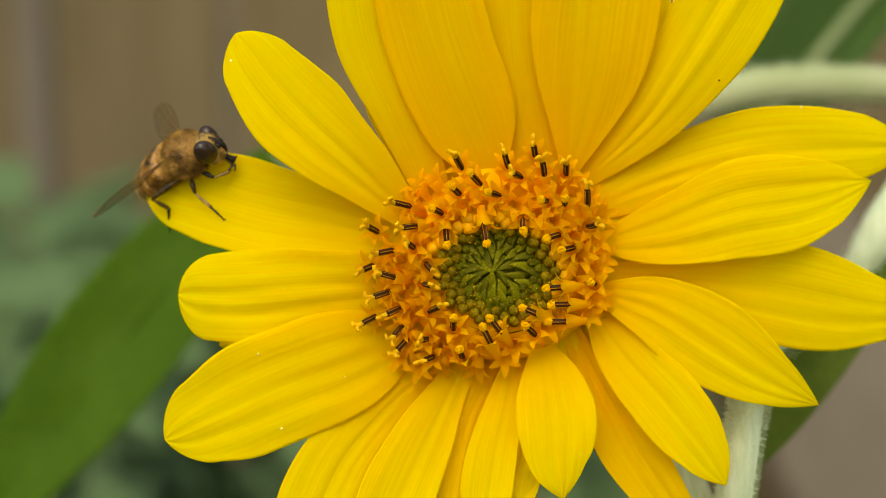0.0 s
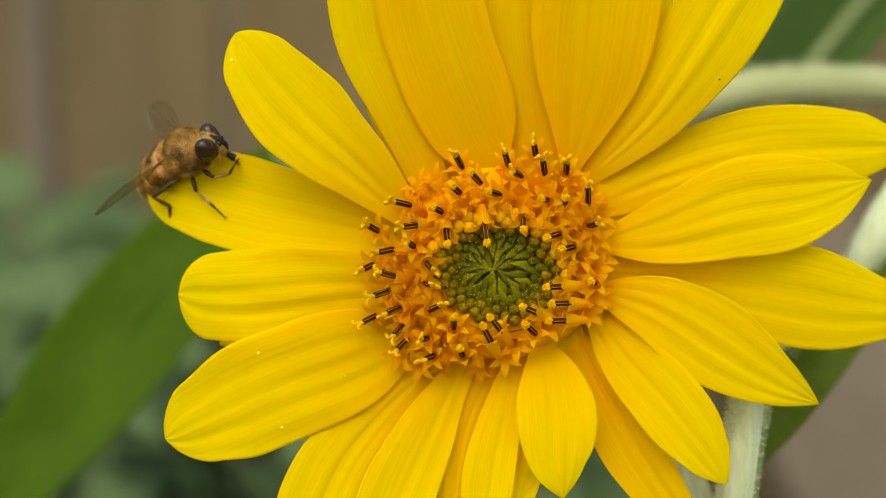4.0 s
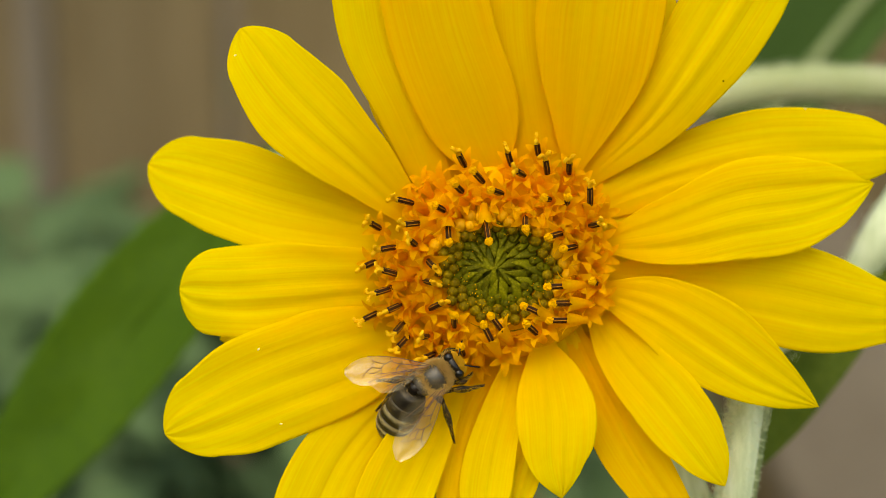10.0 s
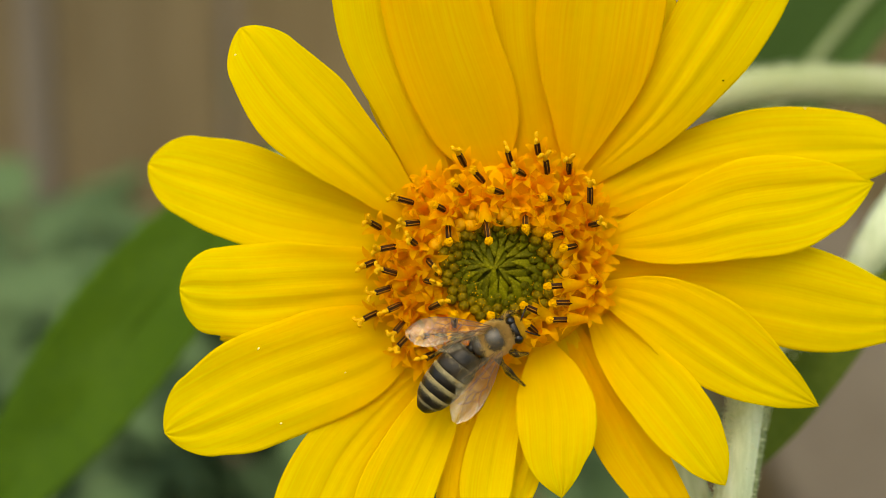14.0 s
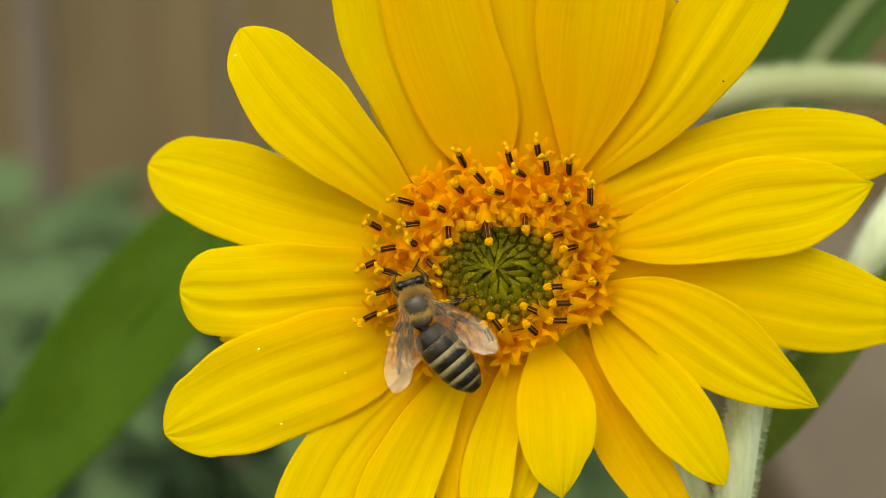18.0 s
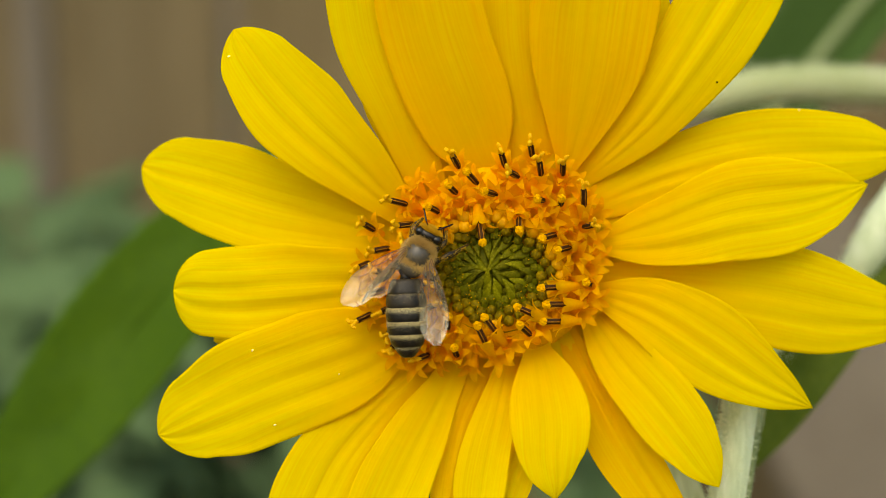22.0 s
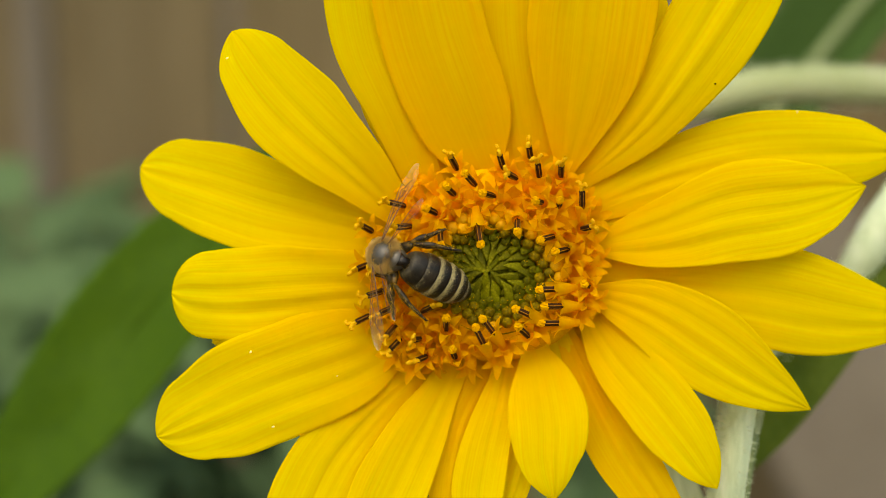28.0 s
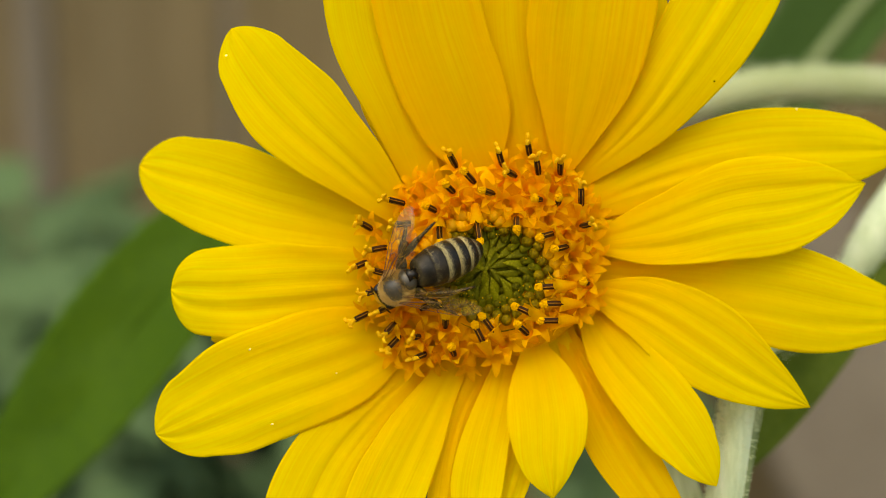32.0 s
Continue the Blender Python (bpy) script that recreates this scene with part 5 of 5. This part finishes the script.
def motions():
    # the bloom swings on its stalk, first weighed down by the hoverfly
    def swing(dx, dy, turn):
        c = Matrix.Translation(HEART * MM)
        return BLOOM @ pm(dx, dy, 0) @ c @ pm(0, 0, 0, 0, 0, turn) @ c.inverted()

    walk(sunflower, [(0, swing(-0.167, -0.167, 0.7)), (1, swing(-0.111, -0.0833, 0.7)), (3, swing(-0.111, -0.0278, 0.7)), (5.5, swing(-0.167, -0.167, 0.7)), (6, swing(-0.167, -0.167, 0.7)), (6.15, swing(0, 0, 0.5)), (6.5, swing(0.111, 0.0556, 0.15)), (7, swing(0.0389, 0, 0)), (7.5, swing(0, -0.0556, 0)), (9, swing(0, 0, 0)), (13, swing(0, 0.0556, 0)), (14.2, swing(0, 0.0833, 0)), (16.5, swing(0, 0, 0)), (19, swing(0, 0.0556, 0)), (20, swing(0.0556, 0.167, 0)), (20.5, swing(0, 0.0833, 0)), (21, swing(-0.333, 0, 0)), (21.5, swing(-0.444, 0, 0)), (22, swing(-0.611, -0.0833, 0)), (22.5, swing(-0.778, -0.111, 0)), (23, swing(-0.861, -0.111, 0)), (24, swing(-0.889, -0.139, 0)), (25, swing(-0.861, -0.0833, 0)), (27.5, swing(-0.806, -0.139, 0)), (28, swing(-0.778, -0.25, 0)), (28.5, swing(-0.861, -0.111, 0)), (29, swing(-0.944, -0.0278, 0)), (29.5, swing(-0.944, -0.111, 0)), (30, swing(-0.861, -0.111, 0)), (30.5, swing(-0.917, 0, 0)), (31, swing(-0.944, 0, 0)), (31.5, swing(-0.889, -0.0833, 0)), (32, swing(-0.861, 0, 0))])
    walk(PERCH, [(t, pm(*PERCH_AT, a, 0, b)) for t, a, b in ((0, -9, 0.7), (6.0, -9, 0.7), (6.1, -6, 0.2), (6.4, 4, -0.3), (6.7, -1, 0.1), (7.0, 0, 0.0), (32, 0, 0.0))])
    # the bee flies in, lands, feeds and turns about on the florets
    walk(BEE["bee"], [(0, ON_SOIL), (3.6, ON_SOIL), (4.3, bee_pose(-12.00, -55.00, 28.0, -25, -10, 0)), (4.9, bee_pose(-4.00, -17.00, 8.0, -10, -8, 0)), (5.2, bee_pose(-3.29, -14.33, 4.4, -6, 0, 0)), (5.5, bee_pose(-3.19, -14.03, 4.2, -4, 0, 0)), (6, bee_pose(-2.65, -13.82, 4.2, -15, 0, 0)), (7, bee_pose(-1.89, -13.35, 4.2, -15, 0, 0)), (8, bee_pose(-1.94, -13.66, 4.2, -14, 0, 0)), (9, bee_pose(-0.43, -11.76, 4.2, -50, 0, 0)), (10, bee_pose(-0.80, -12.35, 4.2, -57, 0, 0)), (11, bee_pose(1.91, -10.80, 4.2, -43, 0, 0)), (12, bee_pose(1.31, -10.99, 4.2, -51, 0, 0)), (13, bee_pose(4.42, -9.81, 4.6, -60, 0, 0)), (14, bee_pose(4.87, -8.67, 4.6, -65, 0, 0)), (16.5, bee_pose(-2.24, -6.32, 5.5, 38, 0, 0)), (17, bee_pose(-2.07, -5.15, 5.5, 27, 0, 0)), (18, bee_pose(-2.48, -5.34, 5.5, 18, 0, 0)), (19, bee_pose(-2.37, -2.94, 5.5, -6, 0, 0)), (20, bee_pose(-3.29, -2.65, 5.5, -4, 0, 0)), (21, bee_pose(-1.81, -0.62, 5.5, -25, 0, 0)), (22, bee_pose(-2.42, -0.63, 5.5, -28, 0, 0)), (23, bee_pose(-3.56, -0.33, 5.5, -0, 0, 0)), (24, bee_pose(-2.37, 0.60, 5.5, -18, 0, 0)), (25, bee_pose(-2.56, 0.58, 5.5, -22, 0, 0)), (25.5, bee_pose(-3.62, -0.33, 5.5, -4, 0, 0)), (27.5, bee_pose(-4.87, 5.22, 5.5, 5, 8, 0)), (28, bee_pose(-5.45, -0.62, 5.5, 69, 32, 0)), (28.3, bee_pose(-4.15, -2.39, 5.5, 86, 32, 0)), (28.7, bee_pose(-3.00, -2.25, 5.5, 94, 32, 0)), (29, bee_pose(-2.81, -1.52, 5.5, 97, 32, 0)), (29.5, bee_pose(-2.30, -1.29, 5.5, 102, 32, 0)), (30, bee_pose(-3.00, -1.51, 5.5, 109, 32, 0)), (30.5, bee_pose(-4.79, -1.18, 5.5, 117, 32, 0)), (31, bee_pose(-4.69, -2.56, 5.5, 94, 32, 0)), (31.5, bee_pose(-4.83, -2.56, 5.5, 95, 32, 0)), (32, bee_pose(-4.30, -3.61, 5.5, 127, 32, 0))])
    walk(BEE["abdomen"], [(t, pm(0, -2.7, -0.1, p, 0, a)) for t, a, p in ((0, 0, 0), (5, 0, 6), (5.5, -2, 10), (6, 7, 23), (7, 7, 20), (8, 5, 13), (9, 26, 20), (10, 27, 42), (11, 2, 23), (12, 12, 21), (13, 14, 35), (14, 26, 8), (16.5, 19, 7), (17, 18, 0), (18, 23, 0), (19, 19, 0), (20, 19, 15), (21, 30, 0), (22, 30, 0), (23, 7, 28), (24, 20, 12), (25, 26, 0), (25.5, 17, 19), (27.5, 6, 20), (28, -10, 60), (28.3, -6, 51), (28.7, -12, 46), (29, -22, 58), (29.5, -22, 57), (30, -23, 49), (30.5, -19, 55), (31, -17, 54), (31.5, -14, 52), (32, -26, 57))])
    walk(BEE["head"], [(t, pm(0, 1.95 - a * 0.004, -0.25 - a * 0.012, -a, 0, 0)) for t, a in ((0, 0), (5.5, -6), (8, 0), (9, 5), (12, -8), (14, 0), (16.5, 10), (17.2, 5), (19, 8), (21, 0), (23, -5), (25, 5), (27.5, 8), (28, 62), (28.5, 25), (29, 62), (29.6, 50), (30, 22), (30.5, 58), (31, 60), (31.6, 40), (32, 26))])
    lefts = ((0, 80), (4.9, 75), (5.5, 37), (6, 36), (7, 33), (8, 29), (9, 11), (10, 30), (11, 21), (12, 18), (13, 38), (14, 22), (16.5, 37), (17, 40), (18, 24), (19, 42), (20, 36), (21, 21), (22, 22), (23, 31), (24, 24), (25, 22), (25.5, 31), (27.5, 56), (28, 69), (28.3, 62), (28.7, 57), (29, 63), (29.5, 53), (30, 32), (30.5, 51), (31, 45), (31.5, 39), (32, 43))
    rights = ((0, 80), (4.9, 75), (5.5, 23), (6, 24), (7, 27), (8, 26), (9, 31), (10, 25), (11, 21), (12, 19), (13, 26), (14, 32), (16.5, 31), (17, 43), (18, 36), (19, 37), (20, 28), (21, 27), (22, 33), (23, 17), (24, 24), (25, 28), (25.5, 21), (27.5, 38), (28, 94), (28.3, 69), (28.7, 55), (29, 54), (29.5, 49), (30, 23), (30.5, 30), (31, 30), (31.5, 26), (32, 34))

    def sag(t):   # while it feeds head down its wings hang beside the body
        return max(0.0, min(1.0, (t - 25.5) / 2))

    for side, s, rows in (("left", -1, lefts), ("right", 1, rights)):
        walk(BEE["fore_" + side], [(t, pm(s * 1.25, 0.25, 1.15, -4 + 11 * sag(t), s * (6 + 26 * sag(t)), s * a)) for t, a in rows])
        walk(BEE["hind_" + side], [(t, pm(s * 1.15, -0.5, 1.0, -3 + 11 * sag(t), s * (6 + 26 * sag(t)), s * (a * 0.9 - 4))) for t, a in rows])
    for key, s, hip, rows in (("leg_f_right", 1, (0.8, 1.0, -1.0), ((0, 10), (5.5, 5), (7, 10), (9, 0), (10, 5), (12, 0), (13, -30), (14, -25), (16.5, 10), (19, 20), (22, 15), (25, 25), (28, 45), (30, 40), (32, 45))), ("leg_m_right", 1, (1.0, -0.6, -1.1), ((0, 10), (5.5, 10), (8, 12), (9, 30), (10, 42), (11, 22), (12, 8), (13, -22), (14, 0), (16.5, 30), (17, 10), (18, -20), (19, -75), (20.3, -70), (21, 44), (22, 36), (22.6, -30), (23, -75), (25, -75), (27.5, -50), (28, -60), (30, -64), (31, -62), (32, -60))), ("leg_h_right", 1, (0.9, -1.0, -1.1), ((0, 15), (5.5, 15), (8, 10), (9, 38), (10, 50), (11, 30), (12, 26), (13, -5), (14, -15), (16.5, 5), (17, 10), (18, 22), (19, 30), (20, 28), (21, 32), (22, 28), (23, 24), (24, 28), (25, 28), (27.5, 5), (28, -8), (30, -12), (32, -10))), ("leg_f_left", -1, (-0.8, 1.0, -1.0), ((0, 10), (6, 15), (8, 5), (9, 20), (10, 25), (12, 15), (14, 15), (17, 15), (20, 20), (23, 15), (25, 25), (28, 45), (31, 40), (32, 45))), ("leg_m_left", -1, (-1.0, -0.6, -1.1), ((0, 0), (5.5, -85), (14, -85), (25, -85), (27.5, -60), (28, -35), (32, -35))), ("leg_h_left", -1, (-0.9, -1.0, -1.1), ((0, 0), (5.5, -22), (9, -34), (12, -36), (14, -30), (17, 5), (20, -10), (25, -12), (28, 8), (30, 6), (32, 8)))):
        walk(BEE[key], [(t, pm(*hip, 0, 0, s * a)) for t, a in rows])
    # the hoverfly cleans its front legs, then leaves
    walk(FLY["fly"], [(0, in_bloom(-25.9, 9.5, -4.4, (0.79, 0.12, 0.60), (-0.36, 0.67, 0.65))), (1, in_bloom(-26.0, 9.4, -4.4, (0.79, 0.12, 0.60), (-0.36, 0.67, 0.65))), (2, in_bloom(-25.9, 9.6, -4.4, (0.79, 0.12, 0.60), (-0.36, 0.67, 0.65))), (3, in_bloom(-25.9, 9.6, -4.4, (0.79, 0.12, 0.60), (-0.36, 0.67, 0.65))), (5.5, in_bloom(-25.6, 9.9, -4.4, (0.79, 0.12, 0.60), (-0.36, 0.67, 0.65))), (6, in_bloom(-25.6, 9.9, -4.4, (0.79, 0.12, 0.60), (-0.36, 0.67, 0.65))), (6.1, in_bloom(-25.2, 14.0, 6, (0.75, 0.3, 0.4), (-0.4, 0.9, 0.1))), (6.2, in_bloom(-38.0, 13.4, 0, (0.6, 0.4, -0.2), (-0.3, 0.9, 0.2))), (6.3, in_bloom(-32.7, 5.6, 0, (0.5, 0.75, -0.2), (-0.6, 0.6, 0.4))), (6.4, in_bloom(-33.1, 24.5, -8, (0.8, 0.5, -0.2), (-0.4, 0.9, 0.2))), (6.5, in_bloom(-30.0, 43.4, -20, (0.8, 0.5, -0.3), (-0.4, 0.9, 0.2))), (7.2, in_bloom(85.3, 529.2, -200, (0.8, 0.5, -0.3), (-0.4, 0.9, 0.2))), (9.0, ON_FENCE), (32, ON_FENCE)])
    for key, s, rows in (("left", -1, ((0, (2, 40, -34)), (6.0, (-4, 40, -34)), (6.1, (30, 0, -80)), (6.3, (-20, 0, -80)), (6.4, (20, 0, -85)), (32, (0, 0, -80)))), ("right", 1, ((0, (0, -40, 46)), (6.0, (0, -40, 46)), (6.1, (30, 0, 80)), (6.3, (-20, 0, 80)), (6.4, (20, 0, 85)), (32, (0, 0, 80))))):
        walk(FLY["wing_" + key], [(t, pm(s * 1.6, -0.8, 1.0, *r)) for t, r in rows])
    for key, hip, rows in (("leg_f_left", (-0.9, 1.2, -1.5), ((0, (4, 0, -14)), (0.5, (10, 0, -6)), (1, (-6, 0, -10)), (1.5, (8, 0, -14)), (2, (-4, 0, -8)), (3, (6, 0, -14)), (5.5, (0, 0, 4)), (32, (0, 0, 4)))), ("leg_f_right", (0.9, 1.2, -1.5), ((0, (12, 0, 22)), (0.5, (18, 0, 14)), (1, (-10, 0, 18)), (1.5, (10, 0, 22)), (2, (2, 0, 10)), (3, (14, 0, 20)), (5.5, (0, 0, 0)), (32, (0, 0, 0)))), ):
        walk(FLY[key], [(t, pm(*hip, *r)) for t, r in rows])


motions()
